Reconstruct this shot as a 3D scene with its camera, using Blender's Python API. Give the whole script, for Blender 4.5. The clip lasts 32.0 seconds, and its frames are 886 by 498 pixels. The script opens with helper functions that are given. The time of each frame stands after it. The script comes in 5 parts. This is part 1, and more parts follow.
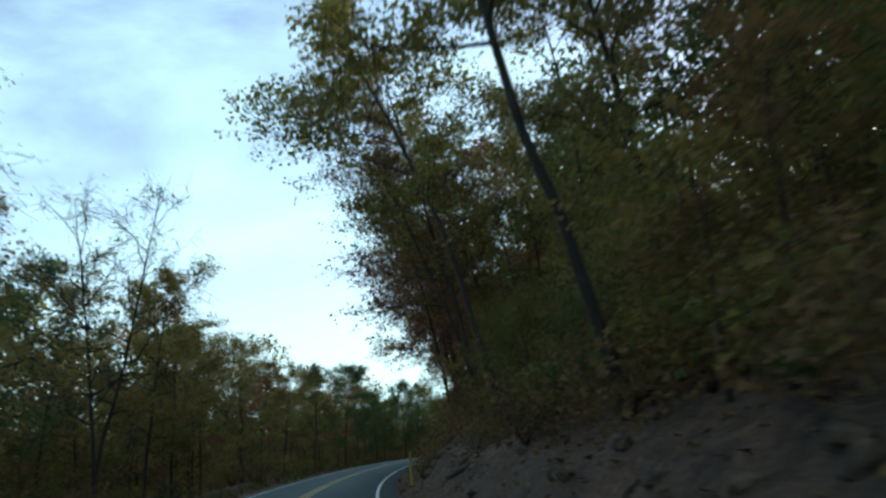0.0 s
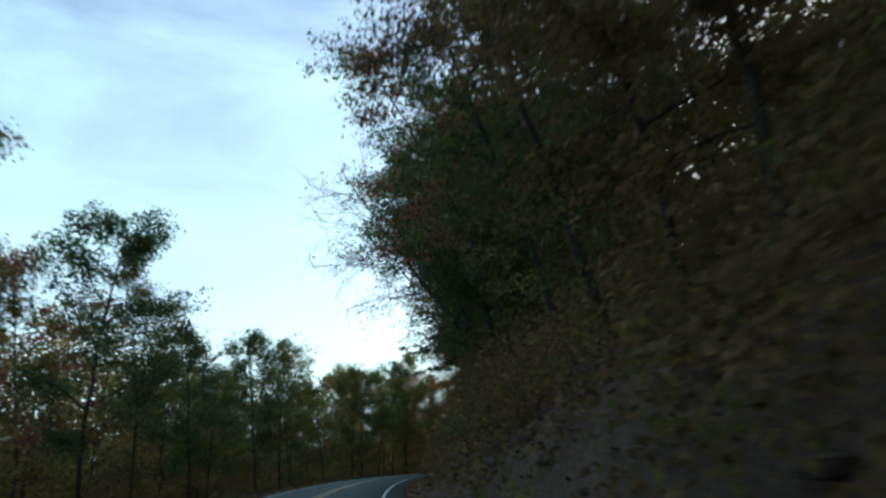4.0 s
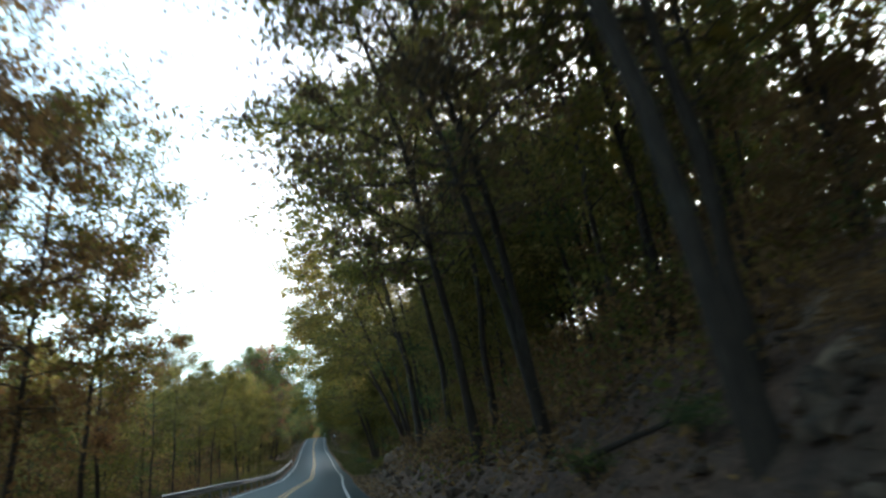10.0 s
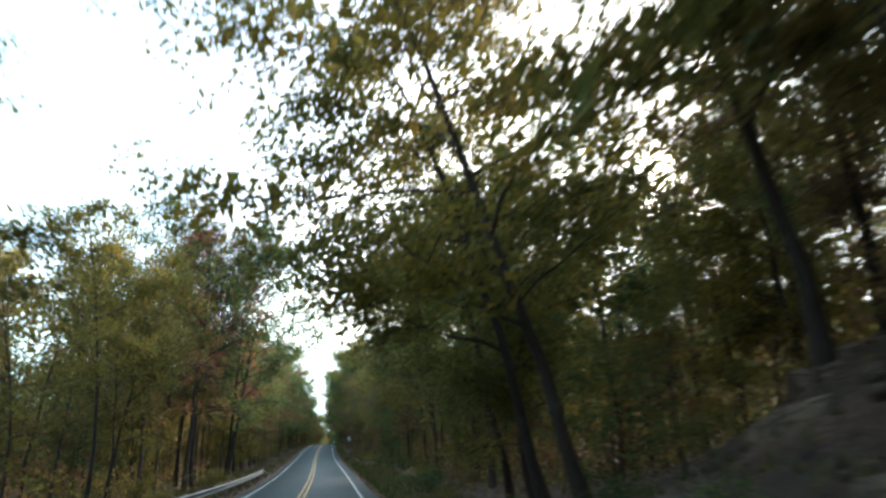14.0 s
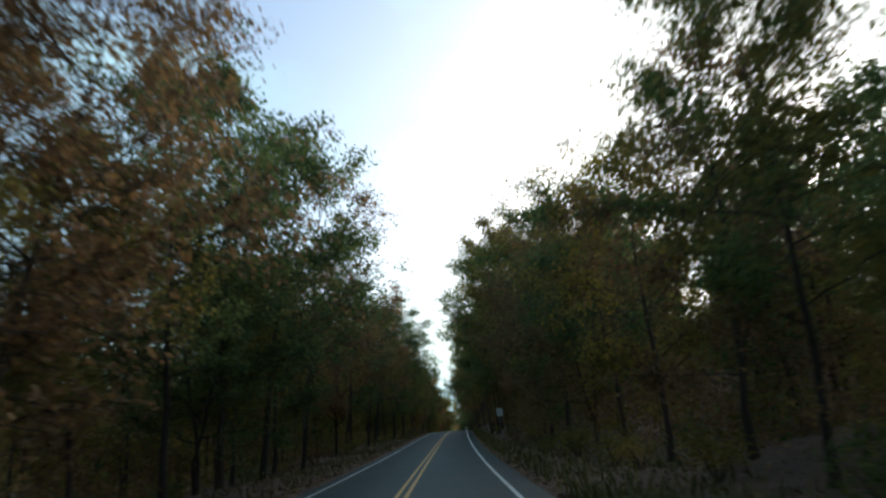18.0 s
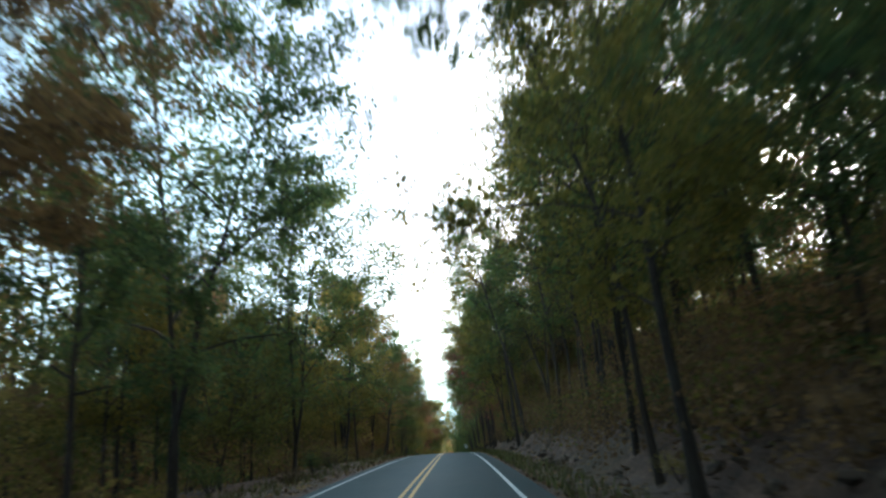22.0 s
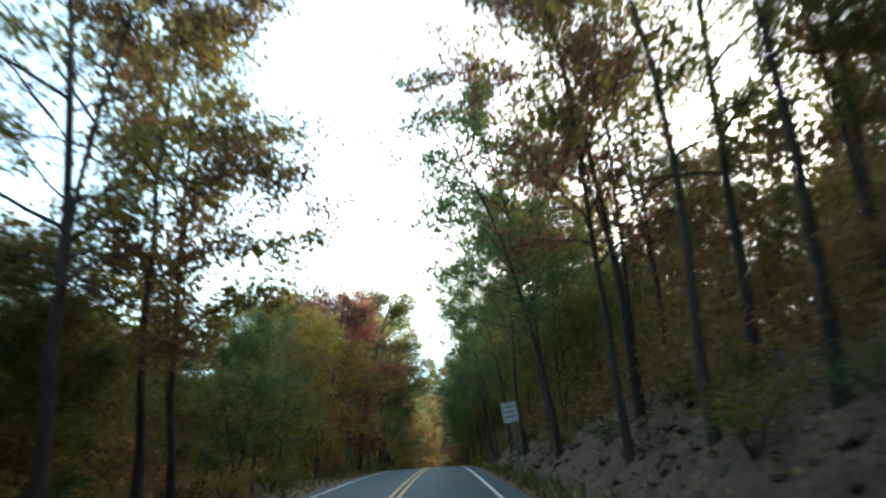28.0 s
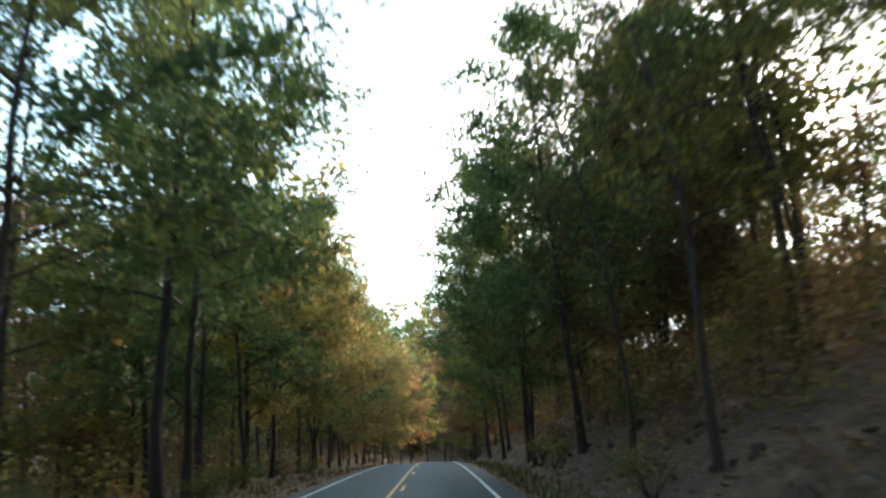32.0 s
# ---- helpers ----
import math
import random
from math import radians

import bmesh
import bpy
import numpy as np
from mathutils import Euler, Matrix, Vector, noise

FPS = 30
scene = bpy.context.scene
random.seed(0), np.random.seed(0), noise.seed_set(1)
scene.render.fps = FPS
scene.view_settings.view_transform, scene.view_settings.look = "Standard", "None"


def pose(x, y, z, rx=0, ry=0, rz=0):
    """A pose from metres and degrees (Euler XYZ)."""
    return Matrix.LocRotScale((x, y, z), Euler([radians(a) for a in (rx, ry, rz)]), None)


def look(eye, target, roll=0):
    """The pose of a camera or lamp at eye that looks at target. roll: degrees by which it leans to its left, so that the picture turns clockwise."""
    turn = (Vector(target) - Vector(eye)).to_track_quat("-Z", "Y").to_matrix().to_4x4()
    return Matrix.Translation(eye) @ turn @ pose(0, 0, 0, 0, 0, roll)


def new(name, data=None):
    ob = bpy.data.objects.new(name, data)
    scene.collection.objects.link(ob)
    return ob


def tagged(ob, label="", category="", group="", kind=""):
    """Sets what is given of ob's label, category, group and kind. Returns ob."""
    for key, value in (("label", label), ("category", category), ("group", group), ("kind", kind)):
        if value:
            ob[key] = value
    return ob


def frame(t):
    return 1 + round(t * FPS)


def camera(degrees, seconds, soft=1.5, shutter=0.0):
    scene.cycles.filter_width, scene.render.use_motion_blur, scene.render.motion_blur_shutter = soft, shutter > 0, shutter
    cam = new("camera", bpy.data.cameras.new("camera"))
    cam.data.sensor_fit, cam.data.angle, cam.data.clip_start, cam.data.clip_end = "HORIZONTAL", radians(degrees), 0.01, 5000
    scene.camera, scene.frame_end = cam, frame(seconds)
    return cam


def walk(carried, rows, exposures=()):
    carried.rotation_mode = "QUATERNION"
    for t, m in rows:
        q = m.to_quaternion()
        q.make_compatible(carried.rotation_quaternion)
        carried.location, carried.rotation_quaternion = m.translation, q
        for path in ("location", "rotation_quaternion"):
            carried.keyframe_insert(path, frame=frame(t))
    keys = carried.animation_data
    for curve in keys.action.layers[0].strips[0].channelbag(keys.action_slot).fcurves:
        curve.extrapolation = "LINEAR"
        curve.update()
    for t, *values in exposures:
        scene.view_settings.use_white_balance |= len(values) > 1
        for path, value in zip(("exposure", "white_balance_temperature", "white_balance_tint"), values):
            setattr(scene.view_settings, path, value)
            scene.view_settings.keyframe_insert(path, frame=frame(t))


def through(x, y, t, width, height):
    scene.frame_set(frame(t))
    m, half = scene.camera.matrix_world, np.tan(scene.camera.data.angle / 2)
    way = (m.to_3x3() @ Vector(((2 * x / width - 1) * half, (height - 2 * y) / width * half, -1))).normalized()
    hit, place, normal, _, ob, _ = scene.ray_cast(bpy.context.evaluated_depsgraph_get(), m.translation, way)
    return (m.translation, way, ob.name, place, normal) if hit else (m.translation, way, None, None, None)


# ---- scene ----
# ================= the road's line =================
# stations (metres along the road), heading and slope in degrees
HEADING_A = [(-80, 9), (0, 0), (8, -1.37), (16, -3.05), (24.1, -4.72), (32.1, -6.46), (40.2, -8.22), (48.4, -9.81), (56.5, -11.29), (64.7, -12.75), (72.8, -14.34),
             (81, -16.19), (89.2, -18.11), (97.5, -20.08), (105.8, -21.99), (114.2, -23.95), (122.5, -26.16), (131.2, -28.39), (139.8, -30.37), (148.6, -32.54),
             (157.3, -34.75), (165.9, -36.62), (174.4, -38.37), (183, -39.65), (191.6, -40.54), (200.3, -40.82), (209.1, -41), (218, -41.51), (226.9, -41.87),
             (236, -41.44), (245.1, -40.69), (254.2, -40.02), (263.4, -39.74), (272.8, -40.26), (282.1, -40.27), (291.6, -40), (301.2, -39.79), (310.9, -39.59),
             (320.7, -39.45), (330.8, -39.43)]
HEADING_B = [(340.8, -39.55), (351.1, -39.77), (361.5, -39.91), (372.1, -40.04), (382.8, -40.16), (393.6, -40.29), (404.4, -40.49), (415, -40.66), (425.7, -40.67),
             (436.1, -40.55), (446.6, -40.38), (457.1, -40.32), (467.6, -40.26), (478, -40.13), (488.3, -40.01), (498.6, -39.91), (508.8, -39.88), (519, -39.95),
             (529.1, -40.05), (539.4, -40.3), (549.7, -40.48), (560.5, -40.55), (571.2, -40.58), (582.4, -40.57), (593.5, -40.56), (605, -40.5), (655, -40),
             (700, -40.5), (740, -47), (780, -58), (830, -73), (950, -97)]
HEADING = HEADING_A + HEADING_B
SLOPE = [(-80, 0), (0, -0.09), (16, -0.03), (32.1, 0.04), (48.4, 0.15), (64.7, 0.26), (81, 0.27), (97.5, 0.16),
         (114.2, -0.07), (131.2, -0.42), (148.6, -0.8), (165.9, -1.21), (183, -1.65), (200.3, -2.02), (218, -2.16), (236, -1.89),
         (254.2, -1.17), (272.8, -0.27), (291.6, 0.3), (310.9, 0.5), (330.8, 0.72), (351.1, 1.05), (372.1, 1.4), (393.6, 1.61),
         (415, 1.49), (436.1, 1.15), (457.1, 0.71), (478, 0.21), (498.6, -0.44), (519, -1.29), (539.4, -2.15), (560.5, -2.79),
         (582.4, -3.4), (605, -4.32), (640, -4.57), (700, -6.6), (760, -6.6), (820, -4), (950, -2)]
# metres of road for each unit of station
PACE = [(-80, 0.999), (0, 0.999), (32, 1), (65, 1.01), (98, 1.021), (131, 1.023), (166, 1.005), (200, 1.019),
        (236, 1.05), (273, 1.064), (311, 1.063), (351, 1.049), (394, 1.036), (436, 1.025), (478, 1.014), (519, 1.006),
        (560, 1.002), (605, 1.002), (950, 1)]
S0, S1 = -80, 950


def interp(table, s):
    return np.interp(s, [a for a, b in table], [b for a, b in table])


STATION = np.arange(S0, S1 + 0.5, 1.0)
_h = np.radians(interp(HEADING, STATION))
_g = interp(PACE, STATION)
_x, _y, _z = -np.sin(_h) * _g, np.cos(_h) * _g, np.tan(np.radians(interp(SLOPE, STATION))) * _g
LINE = np.stack([np.cumsum(_x), np.cumsum(_y), np.cumsum(_z)], 1)
LINE -= LINE[-S0]


def road_at(s, side=0.0, up=0.0):
    """The place side metres to the right of the yellow line at station s, up metres over the road."""
    h = math.radians(float(interp(HEADING, s)))
    p = [float(np.interp(s, STATION, LINE[:, k])) for k in range(3)]
    return Vector((p[0] + side * math.cos(h), p[1] + side * math.sin(h), p[2] + up))


def heading_at(s):
    return float(interp(HEADING, s))


# ================= camera =================
EYE = 1.63
OFF = 1.39
cam = camera(60.94, 32.0, soft=2.5, shutter=0.4)
# seconds, station, turn from the road's heading, pitch, roll
DRIVE = [(0, 0, -11.05, 14.59, 4.28), (0.5, 8, -10.71, 14.66, 4.45), (1, 16, -10.72, 14.77, 4.64), (1.5, 24.05, -10.76, 14.89, 4.67), (2, 32.1, -10.86, 14.93, 4.44),
         (2.5, 40.2, -11, 15.08, 4.17), (3, 48.35, -11.01, 15.19, 3.88), (3.5, 56.5, -10.95, 15.27, 3.6), (4, 64.65, -10.87, 15.34, 3.32), (4.5, 72.8, -10.86, 15.44, 3.06),
         (5, 81, -10.96, 15.6, 2.82), (5.5, 89.2, -10.97, 15.47, 2.58), (6, 97.5, -10.92, 15.25, 2.55), (6.5, 105.8, -10.79, 14.96, 2.8), (7, 114.15, -10.72, 14.61, 3.22),
         (7.5, 122.5, -10.97, 14.41, 3.77), (8, 131.15, -11.29, 14.22, 4.25), (8.5, 139.8, -11.36, 13.85, 4.37), (9, 148.55, -11.66, 13.47, 4.34), (9.5, 157.3, -12.18, 13.27, 4.28),
         (10, 165.85, -12.65, 13.15, 4.21), (10.5, 174.4, -13.34, 13.27, 4.07), (11, 183, -13.92, 13.24, 3.82), (11.5, 191.6, -14.3, 13.41, 3.48), (12, 200.35, -13.97, 13.59, 3.02),
         (12.5, 209.1, -13.04, 13.88, 2.51), (13, 218, -11.84, 14.14, 1.97), (13.5, 226.9, -10.03, 14.42, 1.56), (14, 236, -7.14, 14.6, 1.3), (14.5, 245.1, -3.86, 14.68, 1.19),
         (15, 254.25, -0.85, 14.67, 1.26), (15.5, 263.4, 1.18, 14.59, 1.54), (16, 272.75, 1.52, 14.41, 2.07), (16.5, 282.1, 1.48, 14.25, 2.81), (17, 291.65, 1.2, 14.18, 3.47),
         (17.5, 301.2, 0.82, 14.08, 3.86), (18, 310.95, 0.64, 14.17, 3.92), (18.5, 320.7, 0.69, 14.35, 3.63), (19, 330.75, 0.84, 14.53, 3.28), (19.5, 340.8, 1.03, 14.77, 2.96),
         (20, 351.15, 1.19, 14.98, 2.81), (20.5, 361.5, 1.28, 15.12, 2.84), (21, 372.15, 1.14, 15.12, 3.01), (21.5, 382.8, 0.91, 15.19, 3.18), (22, 393.6, 0.75, 15.16, 3.27),
         (22.5, 404.4, 0.63, 15.15, 3.27), (23, 415.05, 0.51, 15.14, 3.15), (23.5, 425.7, 0.39, 15.02, 2.91), (24, 436.15, 0.23, 14.78, 2.71), (24.5, 446.6, 0.01, 14.64, 2.59),
         (25, 457.1, -0.33, 14.49, 2.67), (25.5, 467.6, -0.64, 14.11, 2.9), (26, 477.95, -0.78, 13.73, 3.09), (26.5, 488.3, -0.81, 13.37, 3.19), (27, 498.55, -0.77, 13.02, 3.24),
         (27.5, 508.8, -0.69, 12.66, 3.26), (28, 518.95, -0.58, 12.23, 3.31), (28.5, 529.1, -0.43, 11.77, 3.37), (29, 539.4, -0.43, 11.32, 3.48), (29.5, 549.7, -0.45, 10.95, 3.55),
         (30, 560.45, -0.48, 10.49, 3.52), (30.5, 571.2, -0.52, 10.33, 3.38), (31, 582.35, -0.5, 10.02, 3.1), (31.5, 593.5, -0.45, 9.79, 2.71), (32, 605, -0.41, 9.64, 2.27)]
ROWS = []
for t, s, turn, pitch, roll in DRIVE:
    p = road_at(s, OFF, EYE)
    ROWS.append((t, pose(p.x, p.y, p.z, 90 + pitch, roll, heading_at(s) + turn)))
walk(cam, ROWS, exposures=[(0, 1.4), (2, 1.28), (6, 1.25), (7, 1.45), (8, 1.95), (9, 2.15), (10, 2.15), (12, 2.3), (13.5, 2.35), (15.5, 2.05), (16, 1.82), (17, 1.08), (18, 0.95), (19, 1.12), (20, 1.35), (21, 1.92), (22, 2.28), (23, 2.45), (25.5, 2.35), (28, 2.32), (30, 2.42), (31, 2.65), (32, 2.65)])

# ================= sky and sun =================
SUN_AZ, SUN_EL = -66.5, 17.5
_a, _e = radians(SUN_AZ), radians(SUN_EL)
SUN_WAY = Vector((-math.sin(_a) * math.cos(_e), math.cos(_a) * math.cos(_e), math.sin(_e)))


def node(tree, kind, **values):
    n = tree.nodes.new(kind)
    for key, value in values.items():
        n.inputs[int(key[1:]) if key[0] == "_" else key.replace("_", " ")].default_value = value
    return n


def ramp(tree, source, stops):
    r = tree.nodes.new("ShaderNodeValToRGB")
    while len(r.color_ramp.elements) < len(stops):
        r.color_ramp.elements.new(0.5)
    for e, (at, c) in zip(r.color_ramp.elements, stops):
        e.position, e.color = at, (c, c, c, 1) if isinstance(c, (int, float)) else (*c, 1)
    tree.links.new(source, r.inputs[0])
    return r.outputs[0]


def math_node(tree, op, a, b):
    n = tree.nodes.new("ShaderNodeMath")
    n.operation = op
    for k, v in enumerate((a, b)):
        if isinstance(v, (int, float)):
            n.inputs[k].default_value = v
        else:
            tree.links.new(v, n.inputs[k])
    return n.outputs[0]


def blend(tree, fac, a, b, mode="MIX"):
    n = tree.nodes.new("ShaderNodeMix")
    n.data_type, n.blend_type = "RGBA", mode
    for k, v in ((0, fac), (6, a), (7, b)):
        if isinstance(v, (int, float)):
            n.inputs[k].default_value = v
        elif isinstance(v, tuple):
            n.inputs[k].default_value = (*v, 1)
        else:
            tree.links.new(v, n.inputs[k])
    return n.outputs[2]


def make_world():
    w = bpy.data.worlds.new("autumn_sky")
    scene.world = w
    w.use_nodes = True
    tr = w.node_tree
    tr.nodes.clear()
    sky = tr.nodes.new("ShaderNodeTexSky")
    sky.sky_type, sky.sun_disc = "NISHITA", False
    sky.sun_elevation, sky.sun_rotation = radians(SUN_EL), radians(-SUN_AZ)
    sky.air_density, sky.dust_density, sky.ozone_density = 1.0, 1.2, 1.5
    co = tr.nodes.new("ShaderNodeTexCoord")
    mp = tr.nodes.new("ShaderNodeMapping")
    mp.inputs["Scale"].default_value = (1.0, 1.0, 2.6)
    tr.links.new(co.outputs["Generated"], mp.inputs["Vector"])
    n1 = node(tr, "ShaderNodeTexNoise", Scale=2.3, Detail=7.0, Roughness=0.55, Distortion=0.35)
    tr.links.new(mp.outputs[0], n1.inputs["Vector"])
    # thin cloud is brighter towards the sun
    dot = tr.nodes.new("ShaderNodeVectorMath")
    dot.operation = "DOT_PRODUCT"
    tr.links.new(co.outputs["Generated"], dot.inputs[0])
    dot.inputs[1].default_value = SUN_WAY
    near_sun = ramp(tr, dot.outputs["Value"], [(0.0, 0.0), (0.8, 0.02), (0.9, 0.1), (0.965, 0.45), (1.0, 1.0)])
    glow = math_node(tr, "POWER", math_node(tr, "MAXIMUM", dot.outputs["Value"], 0.0), 900.0)
    cover = ramp(tr, math_node(tr, "ADD", n1.outputs[0], math_node(tr, "MULTIPLY", near_sun, 0.35)), [(0.42, 0.1), (0.74, 1.0)])
    # a veil of cloud lies along the horizon
    up = tr.nodes.new("ShaderNodeSeparateXYZ")
    tr.links.new(co.outputs["Generated"], up.inputs[0])
    cover = math_node(tr, "MAXIMUM", cover, ramp(tr, up.outputs[2], [(0.05, 1.0), (0.28, 0.0)]))
    cloud = blend(tr, near_sun, (2.7, 4.4, 4.75), (12.0, 12.0, 11.6))
    mixed = blend(tr, cover, sky.outputs[0], cloud)
    sun_spot = blend(tr, glow, (0.0, 0.0, 0.0), (60.0, 55.0, 48.0))
    total = blend(tr, 1.0, mixed, sun_spot, "ADD")
    bg = node(tr, "ShaderNodeBackground", Strength=0.12)
    tr.links.new(total, bg.inputs[0])
    out = tr.nodes.new("ShaderNodeOutputWorld")
    tr.links.new(bg.outputs[0], out.inputs[0])


make_world()
sun = new("sun", bpy.data.lights.new("sun", "SUN"))
sun.data.energy, sun.data.angle, sun.data.color = 2.0, radians(12), (1.0, 0.91, 0.78)
sun.matrix_world = look(SUN_WAY * 100, (0, 0, 0))

# ================= materials =================


def material(name, rough=0.8):
    m = bpy.data.materials.new(name)
    m.use_nodes = True
    tr = m.node_tree
    b = tr.nodes["Principled BSDF"]
    b.inputs["Roughness"].default_value = rough
    return m, tr, b


def noise_tex(tr, scale, detail=5.0, rough=0.6, space="Object"):
    co = tr.nodes.new("ShaderNodeTexCoord")
    n = node(tr, "ShaderNodeTexNoise", Scale=scale, Detail=detail, Roughness=rough)
    tr.links.new(co.outputs[space], n.inputs["Vector"])
    return n.outputs[0]


def noise_colour(tr, scale):
    co = tr.nodes.new("ShaderNodeTexCoord")
    n = node(tr, "ShaderNodeTexNoise", Scale=scale, Detail=4.0)
    tr.links.new(co.outputs["Object"], n.inputs["Vector"])
    return n.outputs["Color"]


def bump(tr, b, source, strength, distance):
    n = node(tr, "ShaderNodeBump", Strength=strength, Distance=distance)
    tr.links.new(source, n.inputs["Height"])
    tr.links.new(n.outputs[0], b.inputs["Normal"])


def leaf_material(name, c1, c2, c3, through=0.3):
    m, tr, b = material(name, 0.7)
    b.inputs["Specular IOR Level"].default_value = 0.2
    geo = tr.nodes.new("ShaderNodeNewGeometry")
    info = tr.nodes.new("ShaderNodeObjectInfo")
    col = ramp(tr, geo.outputs["Random Per Island"], [(0.0, c1), (0.55, c2), (1.0, c3)])
    patch = ramp(tr, noise_tex(tr, 0.45, 3.0), [(0.35, 0.65), (0.65, 1.25)])
    col = blend(tr, 1.0, col, patch, "MULTIPLY")
    tone = ramp(tr, info.outputs["Random"], [(0.0, (0.8, 0.85, 0.9)), (0.5, (1.0, 1.0, 1.0)), (1.0, (1.2, 1.05, 0.9))])
    col = blend(tr, 1.0, col, tone, "MULTIPLY")
    tr.links.new(col, b.inputs["Base Color"])
    tl = tr.nodes.new("ShaderNodeBsdfTranslucent")
    tr.links.new(col, tl.inputs[0])
    mix = node(tr, "ShaderNodeMixShader", Fac=through)
    tr.links.new(b.outputs[0], mix.inputs[1])
    tr.links.new(tl.outputs[0], mix.inputs[2])
    tr.links.new(mix.outputs[0], tr.nodes["Material Output"].inputs[0])
    return m


LEAF = {
    "green": leaf_material("green_leaves", (0.0625, 0.106, 0.0438), (0.1, 0.15, 0.0525), (0.163, 0.181, 0.0562), 0.5),
    "olive": leaf_material("olive_leaves", (0.112, 0.119, 0.035), (0.188, 0.169, 0.0425), (0.275, 0.206, 0.05), 0.5),
    "yellow": leaf_material("yellow_leaves", (0.185, 0.157, 0.0543), (0.3, 0.239, 0.0776), (0.363, 0.25, 0.0884), 0.55),
    "orange": leaf_material("orange_leaves", (0.16, 0.095, 0.045), (0.25, 0.14, 0.058), (0.31, 0.185, 0.072), 0.55),
    "red": leaf_material("red_leaves", (0.17, 0.066, 0.05), (0.27, 0.1, 0.07), (0.34, 0.15, 0.09), 0.55),
    "brown": leaf_material("brown_leaves", (0.125, 0.0813, 0.05), (0.2, 0.125, 0.0625), (0.263, 0.163, 0.0688), 0.45),
    "pine": leaf_material("pine_needles", (0.035, 0.065, 0.035), (0.05, 0.09, 0.045), (0.075, 0.112, 0.05), 0.2),
}


def bark_material():
    m, tr, b = material("bark", 0.9)
    co = tr.nodes.new("ShaderNodeTexCoord")
    mp = tr.nodes.new("ShaderNodeMapping")
    mp.inputs["Scale"].default_value = (9, 9, 1.4)
    tr.links.new(co.outputs["Object"], mp.inputs[0])
    n = node(tr, "ShaderNodeTexNoise", Scale=2.0, Detail=6.0, Roughness=0.65)
    tr.links.new(mp.outputs[0], n.inputs["Vector"])
    col = ramp(tr, n.outputs[0], [(0.3, (0.02, 0.012, 0.009)), (0.6, (0.046, 0.031, 0.022)), (0.8, (0.08, 0.058, 0.042))])
    info = tr.nodes.new("ShaderNodeObjectInfo")
    tone = ramp(tr, info.outputs["Random"], [(0.0, 0.65), (1.0, 1.35)])
    col = blend(tr, 1.0, col, tone, "MULTIPLY")
    # grey lichen and damp streaks in patches
    col = blend(tr, ramp(tr, noise_tex(tr, 1.1, 4.0), [(0.5, 0.0), (0.7, 0.45)]), col, (0.075, 0.07, 0.055))
    tr.links.new(col, b.inputs["Base Color"])
    bump(tr, b, n.outputs[0], 1.0, 0.05)
    return m


BARK = bark_material()


def stone_material():
    m, tr, b = material("lichen_stone", 0.9)
    n1, n2 = noise_tex(tr, 1.6, 8.0, 0.65), noise_tex(tr, 7.0, 8.0, 0.7)
    col = ramp(tr, n1, [(0.3, (0.078, 0.048, 0.034)), (0.5, (0.19, 0.127, 0.09)), (0.7, (0.32, 0.23, 0.165))])
    col = blend(tr, ramp(tr, n2, [(0.55, 0.0), (0.75, 0.7)]), col, (0.13, 0.115, 0.07))
    info = tr.nodes.new("ShaderNodeObjectInfo")
    tone = ramp(tr, info.outputs["Random"], [(0.0, (0.5, 0.47, 0.44)), (1.0, (1.05, 1.0, 0.94))])
    col = blend(tr, 1.0, col, tone, "MULTIPLY")
    # cracks and seams that run through the block
    co = tr.nodes.new("ShaderNodeTexCoord")
    warp = blend(tr, 0.3, co.outputs["Object"], noise_colour(tr, 2.2))
    cells = node(tr, "ShaderNodeTexVoronoi", Scale=1.9)
    cells.feature = "DISTANCE_TO_EDGE"
    tr.links.new(warp, cells.inputs["Vector"])
    seam = ramp(tr, cells.outputs[0], [(0.0, 0.25), (0.05, 0.75), (0.12, 1.0)])
    tr.links.new(blend(tr, 1.0, col, seam, "MULTIPLY"), b.inputs["Base Color"])
    bump(tr, b, math_node(tr, "ADD", n2, math_node(tr, "MULTIPLY", seam, 0.6)), 0.9, 0.08)
    return m


STONE = stone_material()


